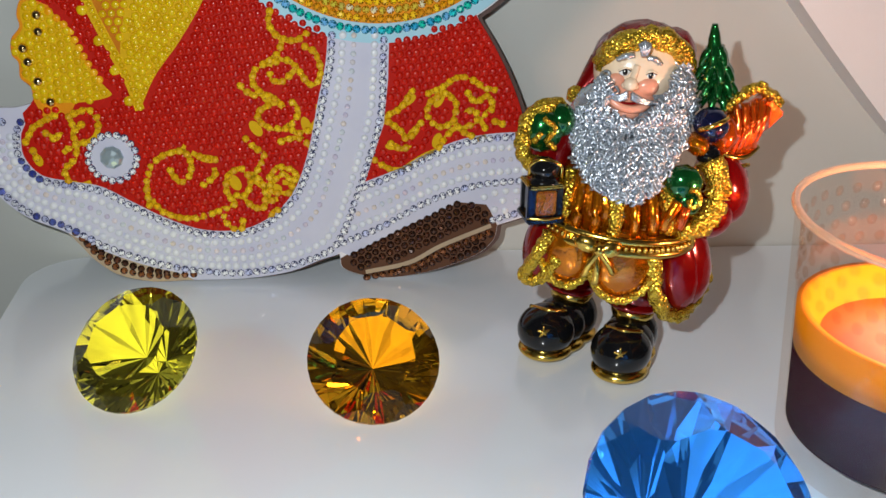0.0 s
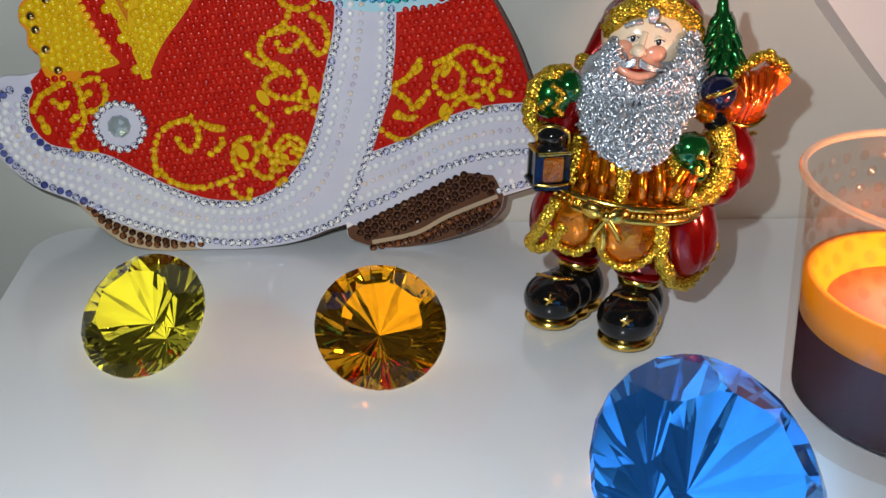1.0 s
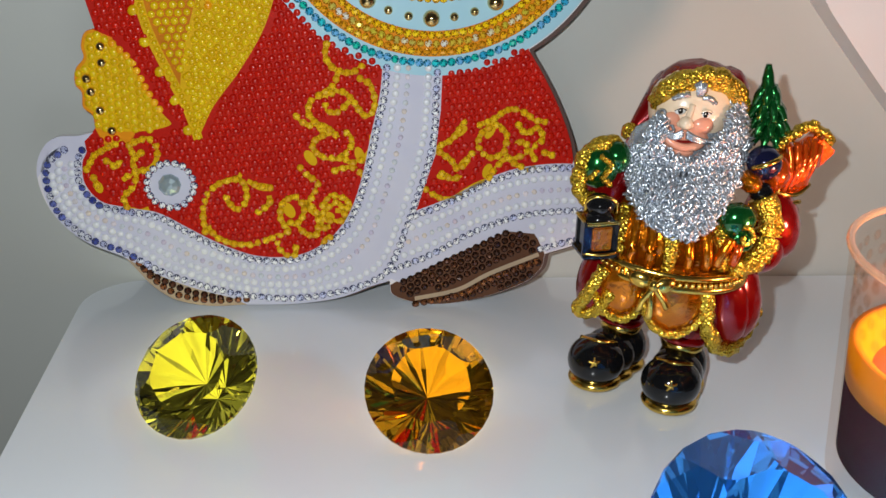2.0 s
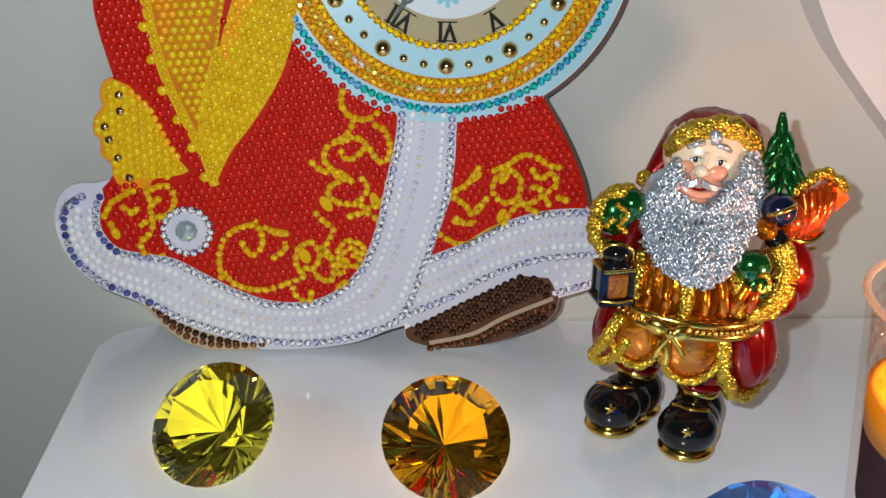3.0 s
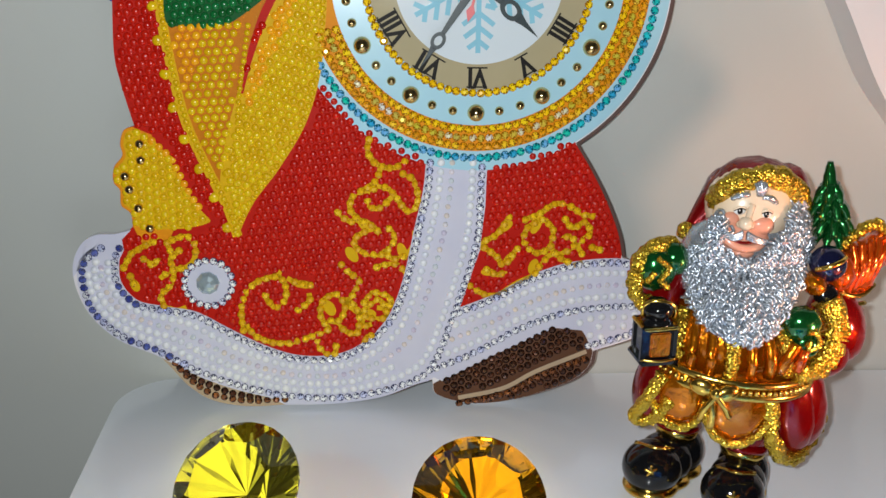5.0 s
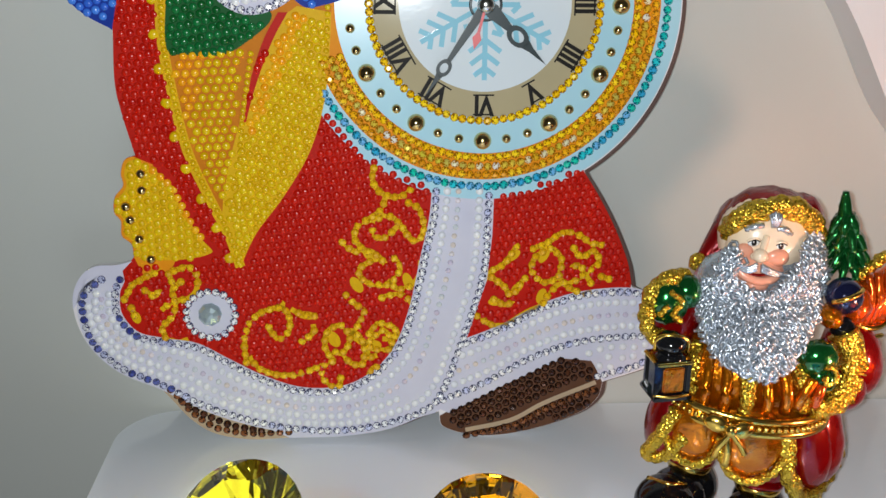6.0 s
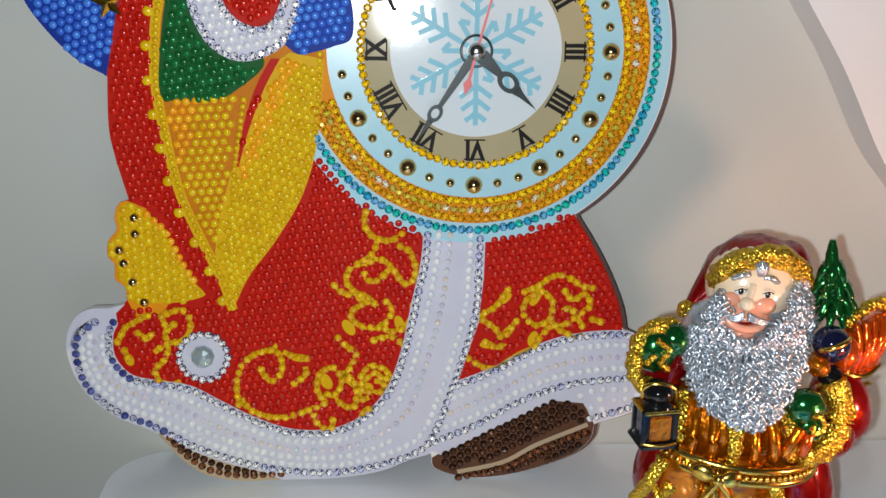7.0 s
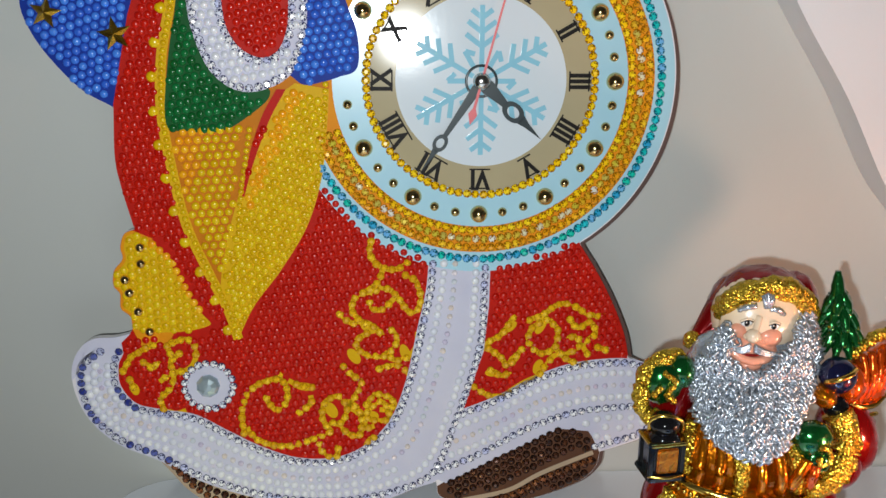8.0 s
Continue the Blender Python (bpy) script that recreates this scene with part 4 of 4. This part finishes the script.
def tube(pts, r, mi, n=8, wob=0.0, closed=False):
    P = [Vector(p) for p in spline([tuple(p) for p in pts], 5, closed)]
    rows, m = [], len(P)
    for i, p in enumerate(P):
        a = P[i - 1] if closed or i else P[0]
        b = P[(i + 1) % m] if closed or i + 1 < m else P[-1]
        t = (b - a).normalized()
        s = t.cross(Vector((0.13, 0.2, 0.97))).normalized()
        u = t.cross(s)
        rr = (r(i / m) if callable(r) else r)
        rows.append([fb.verts.new(p + (s * math.cos(2 * math.pi * k / n) + u * math.sin(2 * math.pi * k / n)) * rr * (1 + wob * frng.uniform(-1, 1))) for k in range(n)])
    fs = []
    for i in range(m if closed else m - 1):
        for k in range(n):
            fs.append(fb.faces.new((rows[i][k], rows[i][(k + 1) % n], rows[(i + 1) % m][(k + 1) % n], rows[(i + 1) % m][k])))
    if not closed:
        fs += [fb.faces.new(rows[0][::-1]), fb.faces.new(rows[-1])]
    for f in fs:
        f.material_index = mi
        f.smooth = True


def cone(c, r0, r1, h, mi, rot=(0, 0, 0), seg=14, rough=0.0):
    m = Matrix.LocRotScale(Vector(c), Euler([radians(a) for a in rot]), None)
    g = bmesh.ops.create_cone(fb, cap_ends=True, segments=seg, radius1=r0, radius2=r1, depth=h, matrix=m)
    for v in g["verts"]:
        v.co += Vector((frng.uniform(-rough, rough), frng.uniform(-rough, rough), frng.uniform(-rough, rough)))
    mark(g["verts"], mi)


def block(c, s, mi, rot=(0, 0, 0), bevel=0.8):
    m = Matrix.LocRotScale(Vector(c), Euler([radians(a) for a in rot]), Vector(s))
    before = set(fb.faces)
    g = bmesh.ops.create_cube(fb, size=1, matrix=m)
    bmesh.ops.bevel(fb, geom=list({e for v in g["verts"] for e in v.link_edges}), offset=bevel, segments=2, affect="EDGES")
    for f in fb.faces:
        if f not in before:
            f.material_index = mi


def beads(pts, r, mi, step):
    P = [Vector(p) for p in spline([tuple(p) for p in pts], 12)]
    left = 0.0
    for a, b in zip(P, P[1:]):
        d = (b - a).length
        while left <= d:
            ell(a + (b - a) * (left / max(d, 1e-6)), (r, r, r), mi, seg=8)
            left += step
        left -= d


# boots and legs
for (tx, ty), (hx, hy), yaw in (((53.0, -57.5), (63.5, -48), 42), ((74.0, -72.0), (80.5, -61), 28)):
    ell((tx, ty, 8.9), (9.7, 9.3, 8.3), BLACK, (0, 0, yaw), 28)
    ell((hx, hy, 9.5), (7.2, 8.5, 9.0), BLACK, (0, 0, yaw), 24)
    ell((tx, ty, 2.4), (9.1, 8.7, 3.0), GOLD, (0, 0, yaw), 28)
    ell(((tx + hx) / 2, (ty + hy) / 2, 9.0), (8.2, 8.8, 8.0), BLACK, (0, 0, yaw), 24)
    ell(((tx + hx) / 2, (ty + hy) / 2, 2.4), (8.0, 8.6, 2.8), GOLD, (0, 0, yaw), 24)
    ell((hx, hy, 3.0), (7.6, 8.4, 3.0), GOLD, (0, 0, yaw), 24)
    cone((hx - 1.4, hy - 1.6, 18.5), 6.6, 7.2, 4.0, GOLD, (10, 0, yaw), 24, 0.2)
    tube([(tx - 5.0, ty + 3, 15.6), (tx - 0.5, ty - 2.6, 16.9), (tx + 5.6, ty - 1.5, 15.8)], 0.7, GOLD)
    ell((hx - 1.6, hy - 2.2, 25.5), (8.2, 8.0, 8.5), FRED, (0, 8, 0), 24, 0.4)
    ell((hx - 2.5, hy - 3.2, 21.8), (8.4, 8.2, 2.6), FRED, (0, 8, 0), 24, 0.4)
    ell((tx - 2.6, ty - 8.2, 12.2), (0.9, 0.7, 0.9), GOLD, seg=10)
    for k in range(5):
        a = radians(90 + 72 * k)
        tube([(tx - 2.6, ty - 8.6, 12.2), (tx - 2.6 + 2.1 * math.cos(a), ty - 8.3, 12.2 + 2.1 * math.sin(a))], lambda t: 0.7 - 0.5 * t, GOLD, 6)
# tunic below the belt
ell((69.5, -66, 45), (20, 15.5, 12.0), AMBER, seg=28, rough=0.6)
for cx, cy, cz, w, h, yaw in ((53.5, -77, 45.5, 7.2, 9.5, -26), (68.5, -82, 43.5, 9.0, 10.5, 2)):
    ell((cx, cy, cz), (w, 4.4, h), AMBER, (0, 0, yaw), 22, 0.4)
    c, s = math.cos(radians(yaw)), math.sin(radians(yaw))
    loop = []
    for k in range(9):
        a = radians(180 + 22.5 * k)
        u = (w + 0.3) * math.cos(a)
        loop.append((cx + u * c + 2.2 * s, cy + u * s - 2.2 * c, cz + (h + 0.5) * math.sin(a)))
    tube(loop, 1.3, GLIT, 9, 0.28)
tube([(60, -84.5, 49), (60.2, -86, 44), (60.2, -85.5, 39)], 1.2, GOLD)
# robe flaps with glitter edges
ell((46.5, -70, 44), (4.8, 7, 10.5), FRED, (0, 8, 0), 24)
tube([(47.5, -78.5, 52), (44.0, -77.5, 44), (41.5, -74.5, 37.5), (43, -72.5, 34.5), (46.5, -74, 35.5), (49, -77, 40), (50, -79, 45)], 1.9, GLIT, 9, 0.32)
ell((90.5, -69, 37), (9.2, 9.5, 15.5), FRED, (0, -8, 0), 26, 0.5)
ell((88, -76, 36.5), (6.0, 4, 12), FRED, (0, -8, 0), 20, 0.4)
tube([(77.5, -83, 48), (78, -83, 40), (80.5, -82, 31), (84.5, -79.5, 25), (90, -76.5, 23.2), (95.5, -72, 25.5), (99.3, -68, 30.5), (99.8, -65, 35)], lambda t: 2.5 - 0.7 * t, GLIT, 9, 0.32)
# belt of two beaded gold cords and a bow
for z, k in ((51.6, 1.0), (48.2, 1.03)):
    tube([(70 + 22.6 * k * math.cos(a), -67 + 18.5 * k * math.sin(a), z - 2.6 * math.cos(a)) for a in (2 * math.pi * i / 24 for i in range(24))], 1.25, GOLD, 8, closed=True)
beads([(70 + 23.8 * math.cos(a), -67 + 19.6 * math.sin(a), 49.9 - 2.6 * math.cos(a)) for a in (math.pi + math.pi * i / 24 for i in range(25))], 0.85, GOLD, 1.9)
ell((56.6, -85.5, 51.5), (3.6, 1.6, 2.5), GOLD, (0, 15, -24), 14)
ell((63.2, -87.3, 50.2), (3.6, 1.6, 2.5), GOLD, (0, -15, 4), 14)
ell((60, -88, 50.6), (1.7, 1.7, 1.9), GOLD, seg=10)
tube([(60, -88, 50), (57.5, -87.5, 46), (56.5, -86.5, 42)], 0.9, GOLD, 7)
tube([(60.2, -88, 50), (63, -88, 46), (64.5, -87.5, 43)], 0.9, GOLD, 7)
# torso with folds
ell((69.5, -63, 57), (20.6, 17, 15), AMBER, seg=30, rough=0.8)
for k in range(10):
    a = radians(196 + 15.5 * k)
    x, y = 69.5 + 21.0 * math.cos(a), -65.5 + 17.2 * math.sin(a)
    tube([(x, y, 52.5), (x, y - 0.8, 58), (70 + (x - 70) * 0.92, y + 2.2, 63), (70 + (x - 70) * 0.82, y + 6.5, 67)], (1.7, 2.2, 1.5)[k % 3], GLIT if k in (0, 1, 4, 7) else AMBER, 9, 0.28 if k in (0, 1, 4, 7) else 0.05)
# arm with green mitten and lantern
ell((50, -60, 72), (7, 9, 12), FRED, (0, 12, 0), 22)
tube([(52, -64, 85.0), (46, -66, 85.6), (41.2, -67, 82), (40.0, -68.5, 76), (41.6, -70, 70.5), (45.5, -72, 70.5)], 2.3, GLIT, 10, 0.32)
ell((46.2, -66.5, 79.0), (6.0, 4.6, 6.4), FGRN, (0, 10, 0), 22, 0.5)
ell((51.0, -65.5, 81.5), (4.6, 4.4, 5.2), FGRN, seg=18, rough=0.3)
tube([(45, -72.2, 84), (48.5, -71.6, 81), (46.5, -71.6, 77.5), (49, -70.6, 74.5)], 0.9, GLIT, 7, 0.3)
tube([(44.5, -72.2, 80), (42.5, -72, 77)], 0.8, GLIT, 7, 0.3)
tube([(41.5, -74, 68), (42, -75, 72), (46, -76, 73), (50.0, -75, 71), (50.5, -74, 67)], 0.7, GOLD, 7)
ell((45.6, -74.5, 70.2), (4.4, 4.2, 3.4), BLACK, seg=18, rough=0.3)
cone((45.4, -74.5, 67.0), 6.6, 3.8, 2.8, BLACK, seg=4, rot=(0, 0, 45))
block((45.2, -74.5, 61.2), (8.6, 8.2, 9.6), BLACK, (0, 0, 8), 0.6)
block((45.8, -78.8, 61.2), (6.0, 1.0, 7.4), AMBER, (0, 0, 8), 0.4)
block((49.6, -73.8, 61.2), (1.0, 5.2, 7.4), AMBER, (0, 0, 8), 0.4)
for dx, dy in ((-4.2, -4.7), (4.6, -3.5), (-4.6, 3.5), (4.2, 4.7)):
    block((45.2 + dx, -74.5 + dy, 61.2), (1.6, 1.6, 10.8), BLACK, (0, 0, 8), 0.3)
block((45.2, -74.5, 56.0), (11.2, 10.8, 1.8), BLACK, (0, 0, 8), 0.5)
tube([(40.5, -79.6, 57.0), (45.5, -80.6, 57.0), (50.8, -79.0, 57.0)], 0.45, GOLD, 6)
block((45.2, -74.5, 66.0), (10.6, 10.2, 1.1), GOLD, (0, 0, 8), 0.4)
# the other arm, its glitter cuff and mitten, the sack, parcel and ball
ell((103.0, -60, 58.5), (8.6, 10, 12.5), FRED, (0, -14, 0), 26, 0.4)
ell((98, -65, 52), (8, 8, 8), FRED, seg=22)
tube([(94.5, -71, 71), (97.2, -72.5, 65), (97.2, -73.5, 59), (94.6, -75.5, 54), (89.5, -78, 51.6), (84.5, -80, 51.8)], lambda t: 4.0 - 1.2 * t, GLIT, 12, 0.25)
ell((85.5, -77, 66.0), (5.8, 4.6, 5.6), FGRN, (0, 20, 0), 20, 0.5)
ell((87.0, -78, 60.5), (4.4, 3.8, 4.2), FGRN, (0, 30, 0), 18, 0.4)
ell((81.5, -77, 68.0), (2.6, 2.6, 3.2), FGRN, (0, -30, 0), 14)
tube([(86, -81.8, 66), (88.8, -81.5, 65), (89.6, -81, 61.5), (87.2, -81.5, 60.5), (86.2, -81.8, 63)], 0.8, GLIT, 7, 0.25)
tube([(79.5, -81, 53.5), (81, -82, 58), (83.5, -81, 62)], 1.7, AMBER)
tube([(84.5, -81, 54), (85, -82, 57.5), (86, -81, 60)], 1.5, FORA)
ell((107, -57, 74.5), (7.0, 7, 8.5), FORA, (0, 22, 0), 22, 1.5)
ell((112.0, -56, 79.0), (5.2, 5.6, 6.4), FORA, (0, 34, 0), 20, 1.4)
block((115.2, -55.5, 81.0), (7.0, 8, 7.0), FORA, (12, 38, 10), 0.6)
for k in range(5):
    tube([(103.5 + 1.9 * k, -64.0 + 0.7 * k, 70.0 + 0.6 * k), (104.8 + 2.2 * k, -64.4 + 0.8 * k, 77 + 0.8 * k), (104.0 + 2.9 * k, -61.5 + 0.9 * k, 84.5 + 0.2 * k)], 0.9 + 0.3 * (k % 2), FORA, 7, 0.25)
tube([(101.5, -60, 83), (106, -58.5, 86), (111.5, -56.5, 88.2), (116, -56, 86.2), (119.5, -55.5, 82.5)], 1.7, GLIT, 9, 0.35)
tube([(112.5, -57, 88), (113.5, -56.5, 90)], 1.3, GLIT, 8, 0.35)
tube([(99.5, -64, 71.2), (104, -64.5, 69.4), (109, -62.5, 69.0), (113, -60, 71)], 0.9, GOLD, 7)
tube([(99.5, -65, 68.5), (104.5, -65, 66.6), (110, -62.5, 66.2)], 0.7, GOLD, 7)
ell((100.5, -63, 76), (4.4, 5, 6), FORA, seg=16, rough=0.5)
ell((95.4, -66.5, 80.2), (5.3, 5.3, 5.2), NAVY, seg=28)
tube([(90.9, -69.5, 79.5), (93.2, -72.0, 81.2), (96.5, -71.8, 82.6), (99.3, -69, 83)], 0.8, GOLD, 8)
ell((91.0, -69, 75.0), (4.0, 4.2, 3.2), AMBER, (0, 35, 0), 16, 0.6)
ell((94.5, -69.5, 72.2), (3.6, 3.6, 2.8), BLACK, seg=14, rough=0.5)
# small fir tree
tube([(96.4, -56, 107.2), (96.8, -56, 103), (97.6, -56, 97), (98.6, -56, 91)], lambda t: 0.9 + 3.0 * t, FGRN, 12, 0.08)
for z, r, nn in ((97.5, 3.8, 6), (93.5, 5.4, 8), (89.0, 6.0, 9), (85.0, 5.0, 8)):
    cx = 97.4 + (98 - z) * 0.18
    for k in range(nn):
        a = 2 * math.pi * k / nn + z
        tube([(cx + 0.25 * r * math.cos(a), -56 + 0.25 * r * math.sin(a), z + 2.4), (cx + 0.75 * r * math.cos(a), -56 + 0.75 * r * math.sin(a), z + 0.2), (cx + 1.05 * r * math.cos(a), -56 + 1.05 * r * math.sin(a), z - 2.6)], lambda t: 1.9 - 1.1 * t, FGRN, 8, 0.12)
        if k % 3 == 0:
            ell((cx + r * math.cos(a), -56 + r * math.sin(a), z - 1.6), (0.8, 0.8, 0.8), GLIT, seg=8)
# head and hood
ell((75.5, -53, 93), (13, 12, 13), CREAM, seg=30)
ell((74, -57.5, 93), (10.6, 7.6, 10.8), CREAM, seg=28)
ell((66.8, -63.3, 92.2), (2.9, 1.9, 2.5), ROSE, seg=16)
ell((75.8, -64.3, 90.9), (3.5, 2.0, 2.8), ROSE, seg=16)
ell((70.2, -66.8, 92.4), (2.1, 2.1, 2.0), CREAM, seg=14)
ell((68.8, -65.8, 91.8), (1.0, 1.2, 1.0), CREAM, seg=10)
ell((71.9, -66.0, 91.5), (1.0, 1.2, 1.0), CREAM, seg=10)
tube([(72.4, -64.2, 97), (71.4, -65.6, 94.8), (70.4, -66.8, 92.8)], 1.0, CREAM, 8)
ell((70.8, -62.6, 87.0), (8.2, 4.4, 4.6), ROSE, (0, 6, 0), 24)
tube([(64.4, -64.6, 88.6), (67.0, -66.6, 86.2), (70.5, -67.4, 85.2), (74.2, -66.8, 85.4), (77.0, -64.6, 86.8)], 1.25, ROSE, 8)
tube([(66.0, -66.4, 87.9), (69.5, -67.4, 87.0), (74.0, -66.8, 87.0)], 0.45, FRED, 6)
ell((70.5, -66.0, 83.4), (3.4, 1.8, 1.5), ROSE, seg=14)
for x, y, z in ((68.9, -64.3, 95.4), (76.5, -64.3, 94.3)):
    ell((x, y, z), (1.75, 0.9, 1.25), EYE, seg=14)
    ell((x - 0.1, y - 0.62, z + 0.05), (0.85, 0.45, 0.95), BLACK, seg=12)
    # white dot on the pupil, a catchlight put in as colour
    ell((x - 0.35, y - 1.02, z + 0.4), (0.22, 0.15, 0.22), EYE, seg=8)
    tube([(x - 1.8, y - 0.1, z + 0.3), (x, y - 0.75, z + 1.3), (x + 1.8, y - 0.1, z + 0.5)], 0.38, CREAM, 6)
    tube([(x - 1.7, y - 0.4, z + 0.1), (x, y - 1.0, z + 1.0), (x + 1.7, y - 0.4, z + 0.2)], 0.16, BLACK, 6)
tube([(66.6, -63.2, 98.6), (68.8, -64.4, 100.0), (71.2, -64.4, 100.2)], lambda t: 1.0 - 0.5 * abs(t - 0.5), SILV, 8, 0.15)
tube([(75.0, -64.6, 99.4), (77.2, -64.6, 99.0), (79.4, -63.2, 97.2)], lambda t: 1.0 - 0.5 * abs(t - 0.5), SILV, 8, 0.15)
ell((78.2, -51, 97.4), (13.4, 10.8, 9.4), FRED, (0, 8, 0), 32, 0.6)
ell((86.2, -49, 95.5), (7.4, 9, 9), FRED, (0, 20, 0), 22, 0.5)
ell((68.5, -49, 95), (5.6, 8.5, 9.0), FRED, (0, 16, 0), 22, 0.5)
tube([(66, -49, 94), (62.5, -50, 89), (60.0, -51, 86)], lambda t: 4.2 - 2.0 * t, FRED, 12)
ell((58.2, -52, 85), (2.9, 2.9, 2.9), GLIT, seg=14, rough=0.6)
BRIM = [(63.6, -56.5, 96.0), (65.4, -60.6, 101.0), (70.0, -62.6, 104.4), (75.5, -63.2, 105.6), (81.0, -62.4, 104.2), (86.2, -60.0, 100.2), (90.2, -55.5, 94.0)]
tube(BRIM, 2.6, GLIT, 12, 0.28)
tube([(x * 0.97 + 2.2, y + 1.0, z * 0.97 + 1.0) for x, y, z in BRIM], 2.0, GLIT, 10, 0.3)
for k in range(5):
    tube([(72.0 + k * 0.7, -66.0, 104.6 - 0.4 * abs(k - 2)), (72.4 + k * 0.55, -66.9, 102.6), (73.0 + k * 0.25, -66.2, 100.4)], 0.6, SILV, 6)
# beard and moustache of many small curls
ell((72.6, -57.5, 80), (17.6, 9, 13), SILV, seg=30, rough=0.8)
ell((69.5, -67.5, 71), (11.0, 7.6, 6.6), SILV, seg=24, rough=0.6)
EDGE_L = ((62.5, 66.5), (66, 58), (70, 54.8), (76, 53.6), (82, 54.6), (89, 58.6), (96.5, 64.0))
EDGE_R = ((62.5, 70.0), (66, 77.5), (72, 82.5), (76, 88), (84, 91.6), (91, 91.8), (96.5, 89.0))


def edge_at(table, z):
    return float(np.interp(z, [a for a, b in table], [b for a, b in table]))


def beard_face(x, z):
    """Depth of the beard's face at a place of its outline."""
    a = 1 - ((x - 72.6) / 20.5) ** 2 - ((z - 80) / 21) ** 2
    return -57 - 12.5 * math.sqrt(max(a, 0.02)) - 1.1 * max(0.0, 80 - z)


count = 0
while count < 1500:
    x, z = frng.uniform(53, 92), frng.uniform(63, 96.5)
    if not edge_at(EDGE_L, z) + 0.6 < x < edge_at(EDGE_R, z) - 0.6:
        continue
    if ((x - 74.2) / 10.2) ** 2 + ((z - 95.5) / 9.5) ** 2 < 1 or ((x - 70.8) / 7.6) ** 2 + ((z - 87.2) / 5.0) ** 2 < 1:
        continue
    y = beard_face(x, z) + frng.uniform(-0.9, 0.9)
    u = (x - 72.6) / 19
    tw = frng.uniform(-70, 70) + 35 * u
    L = frng.uniform(1.1, 1.9)
    dx, dz = math.sin(radians(tw)) * L, -math.cos(radians(tw)) * L
    q = frng.choice((-1, 1)) * frng.uniform(0.6, 1.3)
    tube([(x - dx, y + 0.5, z - dz), (x - 0.4 * dx + q * math.cos(radians(tw)), y - 0.5, z - 0.4 * dz + q * math.sin(radians(tw))), (x + 0.6 * dx, y - 0.7, z + 0.6 * dz), (x + dx - 0.5 * q, y + 0.4, z + dz)], 0.50, SILV, 5)
    count += 1
for pts in ([(69.2, -68.6, 90.6), (66.8, -68.2, 89.4), (64.4, -66.4, 89.6), (63.0, -64.8, 90.8)], [(70.2, -68.8, 90.4), (73.0, -68.8, 88.8), (76.4, -67.4, 87.4), (79.6, -65.0, 87.0)]):
    for k in range(3):
        tube([(x, y, z - 0.75 * k * (1 - 0.25 * i)) for i, (x, y, z) in enumerate(pts)], lambda t: 0.66 - 0.3 * t, SILV, 7, 0.1)
bmesh.ops.scale(fb, vec=(0.001, 0.001, 0.001), verts=fb.verts)
low = min(v.co.z for v in fb.verts)
bmesh.ops.translate(fb, vec=(0, 0, -low + 0.0001), verts=fb.verts)
figurine = part("figurine", fb, None, None)
for m in M_FIG:
    figurine.data.materials.append(m)
tagged(figurine, "glossy enamelled bearded figurine in red and gold robe", "figurine")
